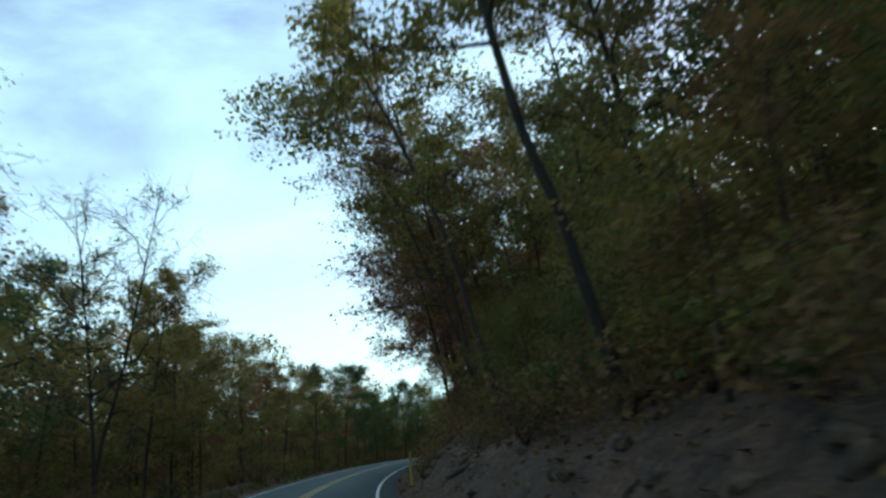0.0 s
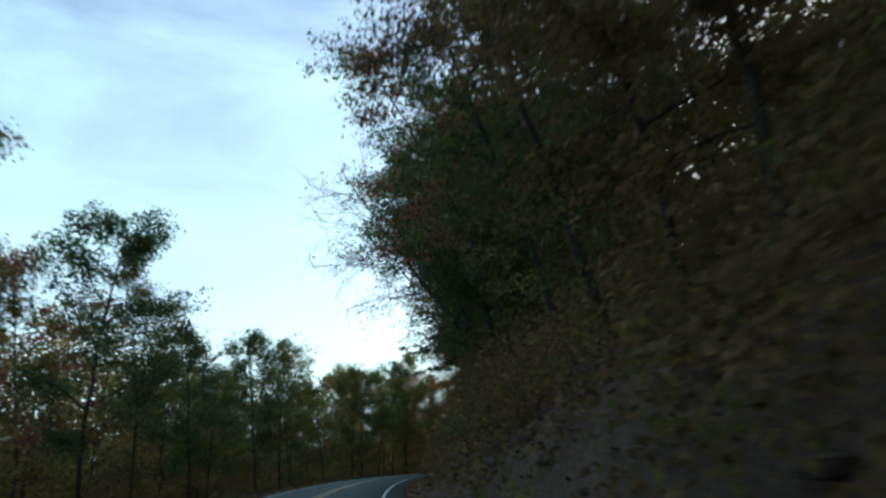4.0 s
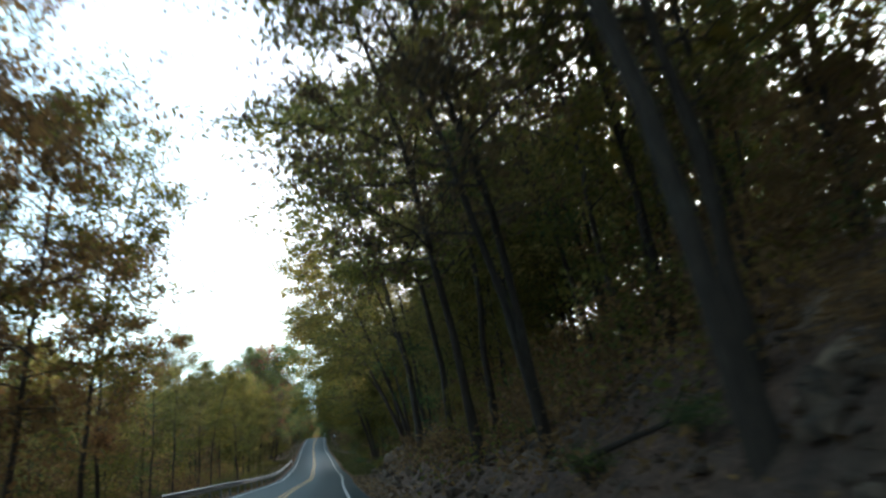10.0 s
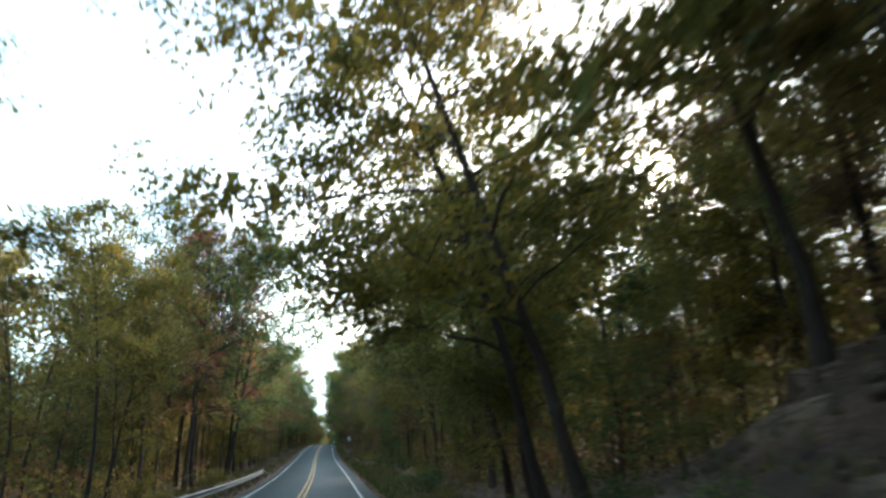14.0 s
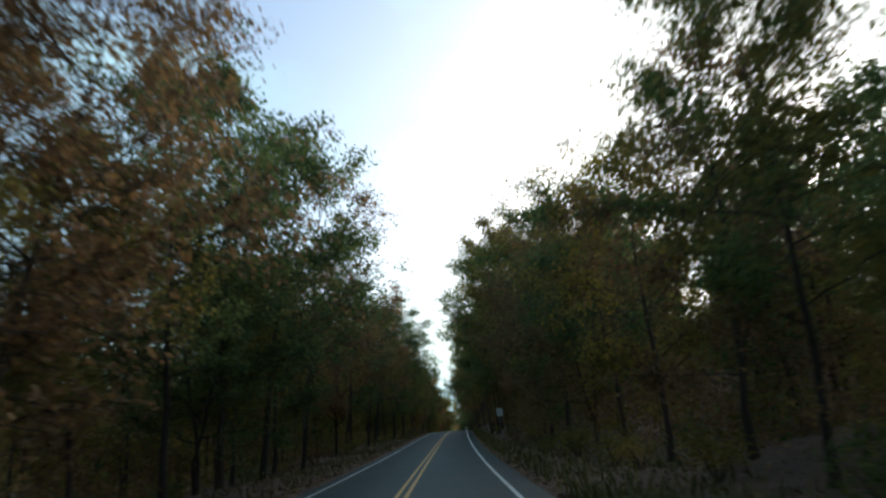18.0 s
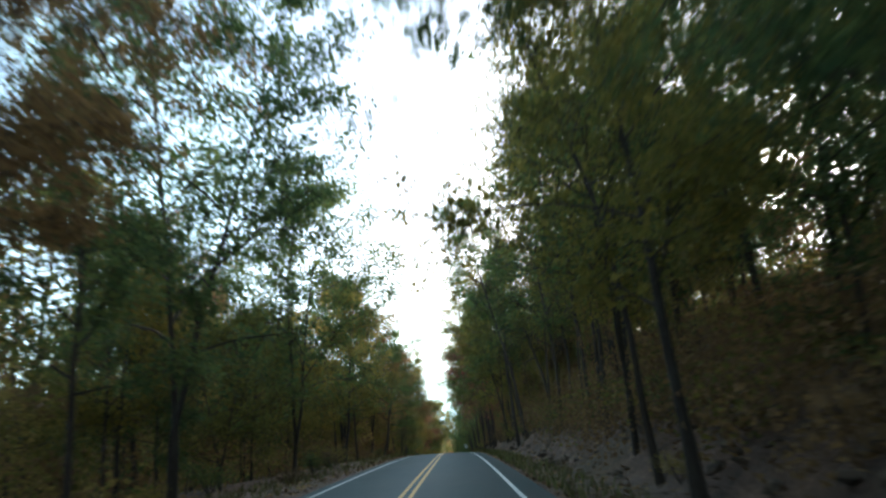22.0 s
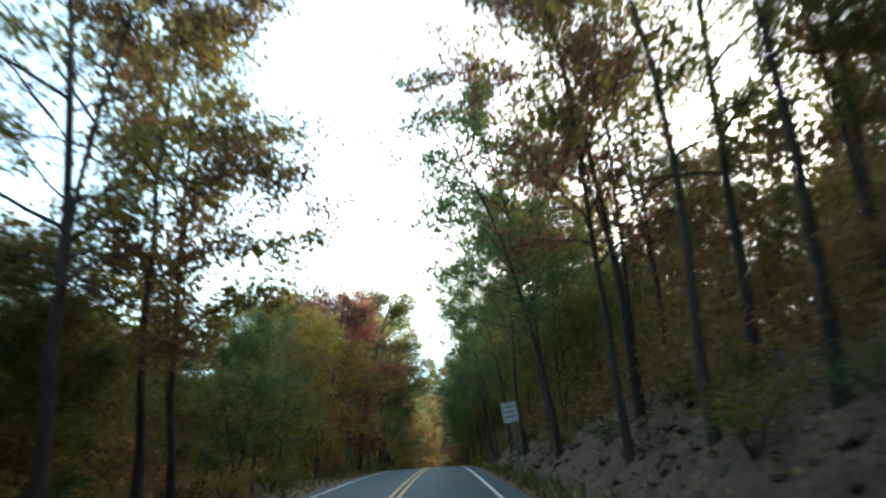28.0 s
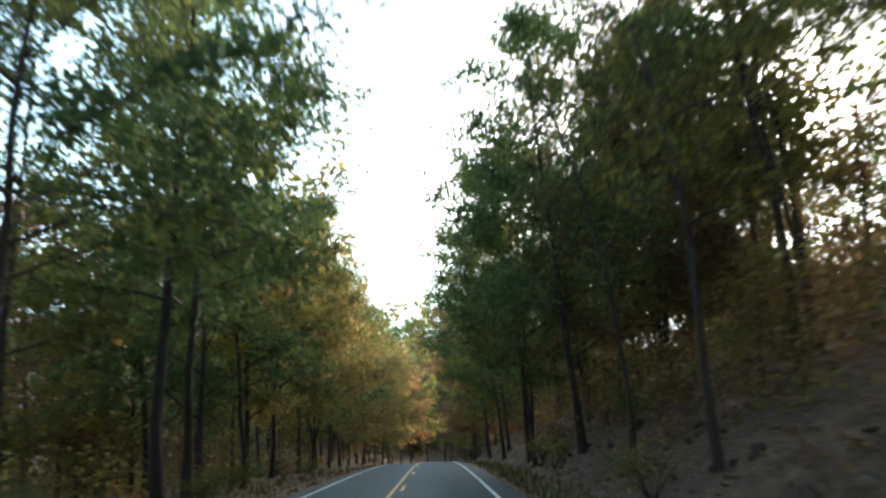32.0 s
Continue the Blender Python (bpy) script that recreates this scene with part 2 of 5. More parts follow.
def ground_material():
    m, tr, b = material("leaf_litter_soil", 0.95)
    n1, n2, n3, n4 = noise_tex(tr, 0.12, 6.0), noise_tex(tr, 0.9, 8.0, 0.7), noise_tex(tr, 7.0, 8.0, 0.8), noise_tex(tr, 0.45, 7.0, 0.65)
    col = ramp(tr, n2, [(0.32, (0.042, 0.023, 0.017)), (0.5, (0.125, 0.067, 0.045)), (0.68, (0.225, 0.122, 0.076))])
    fine = ramp(tr, n3, [(0.34, 0.35), (0.5, 0.95), (0.66, 1.9)])
    col = blend(tr, 1.0, col, fine, "MULTIPLY")
    col = blend(tr, ramp(tr, n4, [(0.52, 0.0), (0.62, 0.7)]), col, (0.08, 0.054, 0.046))
    col = blend(tr, ramp(tr, n1, [(0.5, 0.0), (0.68, 0.5)]), col, (0.07, 0.066, 0.03))
    # bare rock and raw earth where the face is steep
    geo = tr.nodes.new("ShaderNodeNewGeometry")
    way = tr.nodes.new("ShaderNodeSeparateXYZ")
    tr.links.new(geo.outputs["Normal"], way.inputs[0])
    raw = ramp(tr, math_node(tr, "ADD", way.outputs[2], math_node(tr, "MULTIPLY", n2, 0.3)), [(0.62, 0.85), (0.86, 0.0)])
    rock = ramp(tr, n3, [(0.3, (0.045, 0.027, 0.019)), (0.5, (0.135, 0.086, 0.058)), (0.7, (0.25, 0.17, 0.12))])
    col = blend(tr, raw, col, rock)
    tr.links.new(col, b.inputs["Base Color"])
    bump(tr, b, n3, 1.0, 0.12)
    return m


GROUND = ground_material()


def asphalt_material():
    m, tr, b = material("worn_asphalt", 0.6)
    n1, n2 = noise_tex(tr, 0.35, 5.0), noise_tex(tr, 60.0, 3.0, 0.8)
    col = ramp(tr, n1, [(0.3, (0.031, 0.054, 0.058)), (0.7, (0.054, 0.085, 0.091))])
    col = blend(tr, 1.0, col, ramp(tr, n2, [(0.3, 0.7), (0.7, 1.25)]), "MULTIPLY")
    tr.links.new(col, b.inputs["Base Color"])
    tr.links.new(ramp(tr, n1, [(0.3, 0.65), (0.7, 0.85)]), b.inputs["Roughness"])
    b.inputs["Specular IOR Level"].default_value = 0.25
    bump(tr, b, n2, 0.4, 0.01)
    return m


def paint_material(name, c):
    m, tr, b = material(name, 0.6)
    n = noise_tex(tr, 6.0, 6.0, 0.75)
    col = blend(tr, ramp(tr, n, [(0.42, 0.0), (0.7, 0.65)]), c, (0.09, 0.09, 0.09))
    tr.links.new(col, b.inputs["Base Color"])
    return m


def plain(name, c, rough=0.5, metal=0.0):
    m, tr, b = material(name, rough)
    n = noise_tex(tr, 5.0, 5.0)
    lo = tuple(v * 0.75 for v in c)
    tr.links.new(ramp(tr, n, [(0.3, lo), (0.7, c)]), b.inputs["Base Color"])
    b.inputs["Metallic"].default_value = metal
    return m


ASPHALT = asphalt_material()
WHITE_LINE = paint_material("white_road_paint", (0.62, 0.63, 0.62))
YELLOW_LINE = paint_material("yellow_road_paint", (0.62, 0.32, 0.035))
STEEL = plain("galvanised_steel", (0.16, 0.17, 0.175), 0.5, 0.6)
SIGN_WHITE = plain("white_sign_sheeting", (0.5, 0.52, 0.52), 0.5)
SIGN_FADED = plain("faded_print", (0.13, 0.15, 0.15), 0.6)
SIGN_BLACK = plain("black_sign_ink", (0.02, 0.02, 0.02), 0.5)
POST_YELLOW = plain("yellow_plastic", (0.42, 0.3, 0.03), 0.5)
GRASS = leaf_material("roadside_grass", (0.06, 0.07, 0.02), (0.1, 0.1, 0.03), (0.17, 0.14, 0.05), 0.2)
LITTER = leaf_material("fallen_leaves", (0.08, 0.045, 0.02), (0.16, 0.085, 0.035), (0.26, 0.14, 0.05), 0.1)

# ================= ground and road =================
HALF = 2.99          # yellow line to white line
PAVED = 3.75        # yellow line to the edge of the asphalt
# the bank: station, foot, steepness, height up to which it is steep, steepness above that
BANK = [(-80, 4.9, 0.7, 1.4, 0.42), (30, 4.9, 0.7, 1.5, 0.42), (46, 4.9, 0.9, 2.4, 0.5), (66, 4.9, 1.15, 4, 0.6), (110, 4.9, 1.35, 5, 0.62), (135, 4.9, 1.45, 5.4, 0.66), (152, 5.0, 1.1, 4, 0.6), (175, 5.2, 0.7, 3, 0.5), (195, 5.6, 0.5, 4, 0.42), (214, 5.8, 0.6, 4, 0.4),
        (224, 5.9, 0.85, 3.4, 0.38), (246, 6.2, 0.8, 3, 0.3), (258, 7.5, 0.25, 3.5, 0.22), (275, 10, 0.12, 3, 0.15), (350, 9, 0.12, 3, 0.16), (376, 6.5, 0.5, 2.5, 0.3), (400, 6.3, 0.55, 3, 0.34), (470, 5.8, 0.7, 3, 0.38),
        (560, 5.6, 0.7, 3, 0.38), (620, 5.8, 0.6, 3, 0.36), (950, 6.0, 0.45, 4, 0.3)]


def ground_up(s, side):
    """Height of the ground over the road."""
    foot, steep, top, above = (float(np.interp(s, [b[0] for b in BANK], [b[k] for b in BANK])) for k in (1, 2, 3, 4))
    wob = noise.noise((s * 0.11, side * 0.11, 3.1)) * 0.8 + noise.noise((s * 0.33, side * 0.33, 9.0)) * 0.4 + noise.noise((s * 0.8, side * 0.8, 2.0)) * 0.22
    a = abs(side)
    shoulder = -0.10 - 0.035 * max(0.0, min(a, 5.5) - PAVED)
    soft = min(1.0, max(0.0, (a - PAVED - 0.6) / 3.0))
    if side > foot:
        d = side - foot
        edge = top / steep
        up = steep * d if d < edge else top + (d - edge) * above
        up = min(up, 26 + (d - 60) * 0.05) if up > 26 else up
        ease = min(1.0, d / 1.2)
        crag = float(np.interp(s, [100, 118, 165, 185, 205, 225, 246, 256], [0.35, 1.0, 1.0, 0.5, 0.5, 0.9, 0.9, 0.3]))
        if d < 11:
            # broken ledges and hollows on the bare face
            p = (s * 0.55, side * 0.55, 5.0)
            ledge = 0.8 + 0.3 * noise.noise(p)
            k = (up + 0.7 * noise.noise((s * 0.16, side * 0.16, 8.0))) / ledge
            step = k - math.floor(k)
            up += ledge * 0.55 * crag * (min(1.0, step * 1.9) - step) * min(1.0, d / 2)
            wob += (0.5 * noise.noise((s * 1.25, side * 1.25, 4.0)) + 0.22 * noise.noise((s * 2.9, side * 2.9, 6.0))) * (0.35 + 0.45 * crag) * min(1.0, (11 - d) / 3)
        return shoulder + up * ease + wob * soft * 0.8
    if side < -6.0 and s > 690:
        rise = min(1.0, (s - 690) / 80) * min(38.0, max(0.0, a - 9) * 0.75)
        return shoulder + rise + wob * soft * 0.7
    if side < -6.0:
        return shoulder - min(2.2, (a - 6.0) * 0.10) + max(0.0, a - 45) * 0.05 + wob * soft * 0.7
    return shoulder + wob * soft * 0.25


def brink(s):
    """The side at which the steep part of the bank ends, where it is high."""
    foot, steep, top = (float(np.interp(s, [b[0] for b in BANK], [b[k] for b in BANK])) for k in (1, 2, 3))
    return foot + top / steep + 0.1 if 52 < s < 142 else foot


def mesh_object(name, verts, faces, mat, smooth=False):
    me = bpy.data.meshes.new(name)
    me.from_pydata([tuple(v) for v in verts], [], faces)
    if mat:
        me.materials.append(mat)
    if smooth:
        me.polygons.foreach_set("use_smooth", [True] * len(me.polygons))
    me.update()
    return me


def part(name, me, parent, label=""):
    ob = new(name, me)
    ob.parent = parent
    if label:
        ob["label"] = label
    return ob


def make_ground():
    cols = [-170, -110, -70, -50, -38, -30, -24, -19, -15, -12, -10, -8.5, -7.2, -6.2, -5.2, -4.4, -3.9, -3.4, -1.5, 1.5, 3.4, 3.9, 4.4, 4.8, 5.2, 5.55, 5.9, 6.25, 6.6, 6.95, 7.3, 7.65, 8, 8.4, 8.8, 9.2, 9.6, 10, 10.5, 11.2,
            12, 13, 14, 15, 17, 19, 21.5, 24, 27, 31, 36, 42, 50, 60, 75, 95, 120]
    rows = [r / 2 for r in range(2 * S0, 2 * S1) if 0 <= r < 540 or r % 2 == 0 and r < 1320 or r % 4 == 0]
    verts, faces = [], []
    for s in rows:
        for c in cols:
            verts.append(road_at(s, c, ground_up(s, c) if abs(c) > 3.6 else -0.16))
    n = len(cols)
    for i in range(len(rows) - 1):
        for j in range(n - 1):
            a = i * n + j
            faces.append((a, a + 1, a + n + 1, a + n))
    # the far plain that carries on to the horizon
    k = len(verts)
    for x, y in ((-3500, -3500), (3500, -3500), (3500, 3500), (-3500, 3500)):
        verts.append((x, y, -42))
    faces.append((k, k + 1, k + 2, k + 3))
    ob = new("ground", mesh_object("ground", verts, faces, GROUND, True))
    tagged(ob, "brown forest floor of leaf litter and bare soil", "ground", kind="structure")


def ribbon(name, a, b, s_from, s_to, up, mat, step=2.0, thick=0.0):
    verts, faces = [], []
    n = max(2, int((s_to - s_from) / step) + 1)
    for i in range(n):
        s = s_from + (s_to - s_from) * i / (n - 1)
        for c in (a, (a + b) / 2, b):
            verts.append(road_at(s, c, up - 0.018 * abs(c)))
    for i in range(n - 1):
        for j in range(2):
            k = i * 3 + j
            faces.append((k, k + 1, k + 4, k + 3))
    if thick:
        m = len(verts)
        for i in range(n):
            s = s_from + (s_to - s_from) * i / (n - 1)
            for c in (a, b):
                verts.append(road_at(s, c, up - 0.018 * abs(c) - thick))
        for i in range(n - 1):
            faces.append((3 * i, 3 * i + 3, m + 2 * i + 2, m + 2 * i))
            faces.append((3 * i + 5, 3 * i + 2, m + 2 * i + 1, m + 2 * i + 3))
    return mesh_object(name, verts, faces, mat, True)


def make_road():
    road = new("road", ribbon("road", -3.45, PAVED, S0, S1, 0.0, ASPHALT, 2.0, 0.2))
    tagged(road, "two-lane blue-grey asphalt road with worn surface", "road", kind="structure")
    part("edge_line", ribbon("edge_line", HALF - 0.06, HALF + 0.06, S0, S1, 0.006, WHITE_LINE), road, "white painted edge line")
    part("edge_line", ribbon("edge_line", -HALF - 0.06, -HALF + 0.06, S0, S1, 0.006, WHITE_LINE), road, "white painted edge line")
    part("centre_line", ribbon("centre_line", -0.19, -0.08, S0, S1, 0.006, YELLOW_LINE), road, "solid yellow centre line")
    part("centre_line", ribbon("centre_line", 0.08, 0.19, S0, 596, 0.006, YELLOW_LINE), road, "solid yellow centre line")
    for k in range(14):
        s = 606 + 12.2 * k
        part("centre_dash", ribbon("centre_dash", 0.08, 0.19, s, s + 3, 0.006, YELLOW_LINE), road)


make_ground()
make_road()

# ================= trees =================


def tube(verts, faces, pts, radii, sides):
    """A tapered tube along pts."""
    k = len(verts)
    pts = [Vector(p) for p in pts]
    for i, p in enumerate(pts):
        d = (pts[min(i + 1, len(pts) - 1)] - pts[max(i - 1, 0)]).normalized()
        u = d.orthogonal().normalized()
        if abs(d.z) > 0.5:
            u = (Vector((1, 0, 0)) - d * d.x).normalized()
        w = d.cross(u)
        for j in range(sides):
            a = 2 * math.pi * j / sides
            verts.append(p + (u * math.cos(a) + w * math.sin(a)) * radii[i])
    for i in range(len(pts) - 1):
        for j in range(sides):
            a, b = k + i * sides + j, k + i * sides + (j + 1) % sides
            faces.append((a, b, b + sides, a + sides))


def leaf_cloud(rng, centres, per, spread, size, flat=0.6, three=False):
    """Little leaves round each centre: one island each, with four or three corners."""
    centres = np.array(centres)
    n = len(centres) * per
    c = np.repeat(centres, per, 0) + np.clip(rng.normal(0, 1, (n, 3)), -1.7, 1.7) * np.array([spread, spread, spread * flat])
    u = rng.normal(0, 1, (n, 3))
    u /= np.linalg.norm(u, axis=1)[:, None]
    w = np.cross(u, rng.normal(0, 1, (n, 3)))
    w /= np.linalg.norm(w, axis=1)[:, None] + 1e-6
    L = (size * rng.uniform(0.55, 1.4, n))[:, None]
    if three:
        return np.stack([c - u * L * 0.5 + w * L * 0.3, c - u * L * 0.4 - w * L * 0.4, c + u * L * 0.62], 1)
    k = rng.uniform(0.25, 0.5, (n, 2))
    return np.stack([c - u * L * 0.5, c + w * L * k[:, :1], c + u * L * 0.5, c - w * L * k[:, 1:]], 1)


def leaf_mesh(clouds, mat=None):
    verts, faces, k = [], [], 0
    for q in clouds:
        n, m = q.shape[:2]
        verts.append(q.reshape(-1, 3))
        faces += (np.arange(n * m).reshape(-1, m) + k).tolist()
        k += n * m
    return mesh_object("crown", np.concatenate(verts).tolist(), faces, mat or LEAF["green"])


def build_tree(seed, height, base, radius, leaves, size, bend=0.05, trunk=0.16, limbs=13, density=1.0, forks=1, fine=True, twigs=3, clump=0.3):
    """Trunk, branches and crown meshes of one broad-leaved tree. base: height of the first limbs; radius: of the crown."""
    rng = np.random.default_rng(seed)
    tv, tf, bv, bf, tips, inner = [], [], [], [], [], []
    az = rng.uniform(0, 6.28)
    stems = []
    for f in range(forks):
        out = 0.0 if forks == 1 else rng.uniform(0.9, 1.8)
        fa = az + f * 6.28 / forks
        pts, n = [], 10
        w1, w2, w3, w4 = rng.uniform(0, 6.28), rng.uniform(0, 6.28), rng.uniform(3, 6), rng.uniform(3, 6)
        for i in range(n):
            k = i / (n - 1)
            b = bend * height * k * k
            fo = out * max(0.0, k - 0.12) * 1.6
            wx, wy = (0.014 * height * k ** 0.6 * math.sin(w + k * f) for w, f in ((w1, w3), (w2, w4)))
            pts.append(Vector((b + fo * math.cos(fa) + wx + rng.normal(0, 0.05) * (i > 0), fo * math.sin(fa) + wy + rng.normal(0, 0.05) * (i > 0), height * 0.93 * k - 0.35 * (i == 0))))
        r = [trunk * (1.45 if i == 0 else 1.0) * (1 - 0.9 * (i / (n - 1)) ** 0.9) + 0.012 for i in range(n)]
        tube(tv, tf, pts, [x * (1 if forks == 1 else 0.75) for x in r], 8 if fine else 5)
        stems.append(pts)

    def along(pts, k):
        x = k * (len(pts) - 1)
        i = min(int(x), len(pts) - 2)
        return pts[i].lerp(pts[i + 1], x - i)

    for i in range(limbs * forks):
        stem = stems[i % forks]
        k0 = base / height
        k = k0 + (0.97 - k0) * ((i + rng.uniform(0, 1)) / (limbs * forks))
        root = along(stem, min(0.99, k))
        q = (k - k0) / (1 - k0)
        reach = radius * (0.55 + 0.75 * math.sin(math.pi * min(1, q * 0.8 + 0.22))) * rng.uniform(0.6, 1.15) * (1.0 if q < 0.85 else 0.6)
        a = az + i * 2.4 + rng.normal(0, 0.35)
        rise = rng.uniform(0.25, 0.7) + q * 0.7
        way = Vector((math.cos(a), math.sin(a), rise)).normalized()
        pts = [root]
        m = 5 if fine else 3
        p = root.copy()
        for j in range(m):
            way = (way + Vector(rng.normal(0, 0.16, 3)) + Vector((0, 0, -0.05))).normalized()
            p = p + way * reach / m
            pts.append(p.copy())
        r0 = max(0.018, trunk * 0.42 * (1 - 0.65 * q))
        tube(bv, bf, pts, [r0 * (1 - 0.85 * j / m) for j in range(m + 1)], 4 if fine else 3)
        tips.append(pts[-1])
        inner += [tuple(along(pts, k)) for k in ((0.45, 0.65, 0.85) if fine else (0.5, 0.85))]
        for j in range(7 if fine else 5):
            kk = rng.uniform(0.3, 0.98)
            sroot = along(pts, kk)
            sway = (way + Vector(rng.normal(0, 0.7, 3))).normalized()
            ln = reach * rng.uniform(0.25, 0.5)
            mid = sroot + sway * ln * 0.5
            end = mid + (sway + Vector(rng.normal(0, 0.3, 3))).normalized() * ln * 0.5
            tube(bv, bf, [sroot, mid, end] if fine else [sroot, end], [r0 * 0.4, r0 * 0.26, 0.006] if fine else [r0 * 0.4, 0.01], 3)
            tips += [end, mid]
            # twigs that carry the sprays of leaves
            for _ in range(twigs if fine else 1):
                tw = sroot.lerp(end, rng.uniform(0.35, 1)) + Vector(rng.normal(0, 0.09 * radius + 0.12, 3))
                if fine:
                    tube(bv, bf, [mid.lerp(end, rng.uniform(-0.4, 0.8)), tw], [0.012, 0.004], 3)
                tips.append(tw)
    tips = [t for t in tips if rng.uniform(0, 1) < density]
    crown = None
    if leaves and tips:
        pts = [tuple(t) for t in tips]
        small = leaf_cloud(rng, pts, max(1, round(leaves * (1.6 if forks > 1 else 1.0) / len(tips))), clump, size, 0.62, not fine)
        heart = leaf_cloud(rng, inner, max(1, int(leaves * 0.1 / len(inner))), radius * 0.09 + 0.05, size * 2.0, 0.6, True)
        crown = leaf_mesh([small, heart] if density > 0.5 else [small])
    return (mesh_object("trunk", tv, tf, BARK, True), mesh_object("branch", bv, bf, BARK, True), crown)


def build_pine(seed, height, radius, clear):
    rng = np.random.default_rng(seed)
    tv, tf, bv, bf, centres = [], [], [], [], []
    tube(tv, tf, [(0, 0, -0.3), (0, 0, height * 0.5), (0.1, 0, height)], [0.17, 0.11, 0.02], 8)
    tube(bv, bf, [(0, 0, height * 0.15), (0, 0, height * 0.5), (0.1, 0, height * 0.99)], [0.06, 0.05, 0.012], 4)
    z = height * clear
    while z < height * 0.98:
        q = z / height
        reach = radius * min(1.0, (1.08 - q) / (1.02 - clear)) ** 0.75
        for j in range(5):
            a = rng.uniform(0, 6.28)
            r = reach * rng.uniform(0.65, 1.15)
            end = Vector((math.cos(a) * r, math.sin(a) * r, z + r * rng.uniform(-0.06, 0.22)))
            mid = Vector((math.cos(a) * r * 0.5, math.sin(a) * r * 0.5, z + r * 0.08))
            tube(bv, bf, [(0.1 * max(0.0, q - 0.5) * 2, 0, z), mid, end], [0.045, 0.03, 0.008], 4)
            for k in range(7):
                centres.append(tuple(Vector((0, 0, z)).lerp(end, 0.3 + 0.1 * k) + Vector(rng.normal(0, 0.16, 3))))
        z += height * 0.052
    crown = leaf_mesh([leaf_cloud(rng, centres, 26, 0.3, 0.2, 0.35, True), leaf_cloud(rng, centres, 10, 0.2, 0.26, 0.35, True)], LEAF["pine"])
    return (mesh_object("trunk", tv, tf, BARK, True), mesh_object("branch", bv, bf, BARK, True), crown)


def build_shrub(seed, height, radius, leaves, size):
    rng = np.random.default_rng(seed)
    bv, bf, tips = [], [], []
    for i in range(9):
        a, l = rng.uniform(0, 6.28), rng.uniform(0.5, 1.0)
        end = Vector((math.cos(a) * radius * l, math.sin(a) * radius * l, height * rng.uniform(0.45, 1.0)))
        mid = end * 0.5 + Vector((0, 0, height * 0.12))
        tube(bv, bf, [(0, 0, -0.1), mid, end], [0.03, 0.02, 0.006], 4)
        tips += [tuple(mid), tuple(end), tuple(mid.lerp(end, 0.5))]
    crown = leaf_mesh([leaf_cloud(rng, tips, max(1, leaves // len(tips)), radius * 0.24, size, three=True)])
    return (None, mesh_object("branch", bv, bf, BARK, True), crown)


# kinds: meshes, true height of the model
MODELS = {
    "oak": [(build_tree(11 + i, 20, 5.0, 4.7, 15500, 0.16, 0.05, 0.155, 18, 0.97, 1 + (i == 2)), 20) for i in range(5)],
    "tall": [(build_tree(31 + i, 22, 9.0, 4.0, 10500, 0.155, 0.09, 0.14, 17, 0.95), 22) for i in range(4)],
    "maple": [(build_tree(51 + i, 14, 2.4, 4.1, 16500, 0.125, 0.03, 0.12, 20, 1.0, 1 + (i == 1), True, 3, 0.27), 14) for i in range(3)],
    "thin": [(build_tree(71 + i, 20, 6.0, 3.7, 7000, 0.13, 0.14, 0.115, 20, 0.8, 1 + (i == 1), True, 3, 0.26), 20) for i in range(3)],
    "mid": [(build_tree(61 + i, 20, 5.5, 4.5, 4600, 0.2, 0.09, 0.13, 17, 1.0, 1, False, 1, 0.42), 20) for i in range(4)],
    "bare": [(build_tree(81 + i, 15, 4.0, 3.2, 420, 0.11, 0.03, 0.12, 20, 0.3, 2 - i, True, 4), 15) for i in range(2)],
    "far": [(build_tree(91 + i, 20, 3.5, 4.9, 4200, 0.3, 0.05, 0.16, 16, 1.0, 1, False, 1, 0.5), 20) for i in range(4)],
    "sapling": [(build_tree(101 + i, 6, 0.8, 2.3, 2400, 0.115, 0.06, 0.05, 12, 1.0, 1, False, 1, 0.22), 6) for i in range(3)],
    "pine": [(build_pine(111 + i, 18, 4.6, 0.42 - 0.2 * i), 18) for i in range(2)],
    "shrub": [(build_shrub(121 + i, 1.5, 1.3, 900, 0.1), 1.5) for i in range(3)],
}
TREE_NAMES = {"oak": "oak_tree", "tall": "tall_oak_tree", "maple": "maple_tree", "thin": "thin_tree", "mid": "slender_oak_tree", "bare": "bare_tree", "far": "forest_tree", "sapling": "sapling", "pine": "pine_tree", "shrub": "shrub"}
WORDS = {"green": "dull green", "olive": "olive and yellowing", "yellow": "golden yellow", "orange": "orange-brown", "red": "rusty red", "brown": "withered brown", "pine": "dark green"}
FORMS = {"oak": "broad oak tree with {} leaves", "tall": "tall slender oak with {} leaves", "maple": "bushy maple tree with {} leaves", "thin": "thin tree with sparse {} leaves", "mid": "slender oak tree with {} leaves",
         "bare": "bare tree with few {} leaves", "far": "woodland tree with {} leaves", "sapling": "low young tree with {} leaves", "pine": "white pine with {} tiered needles",
         "shrub": "low roadside shrub with {} leaves"}
rnd = random.Random(5)
PLANTED = []


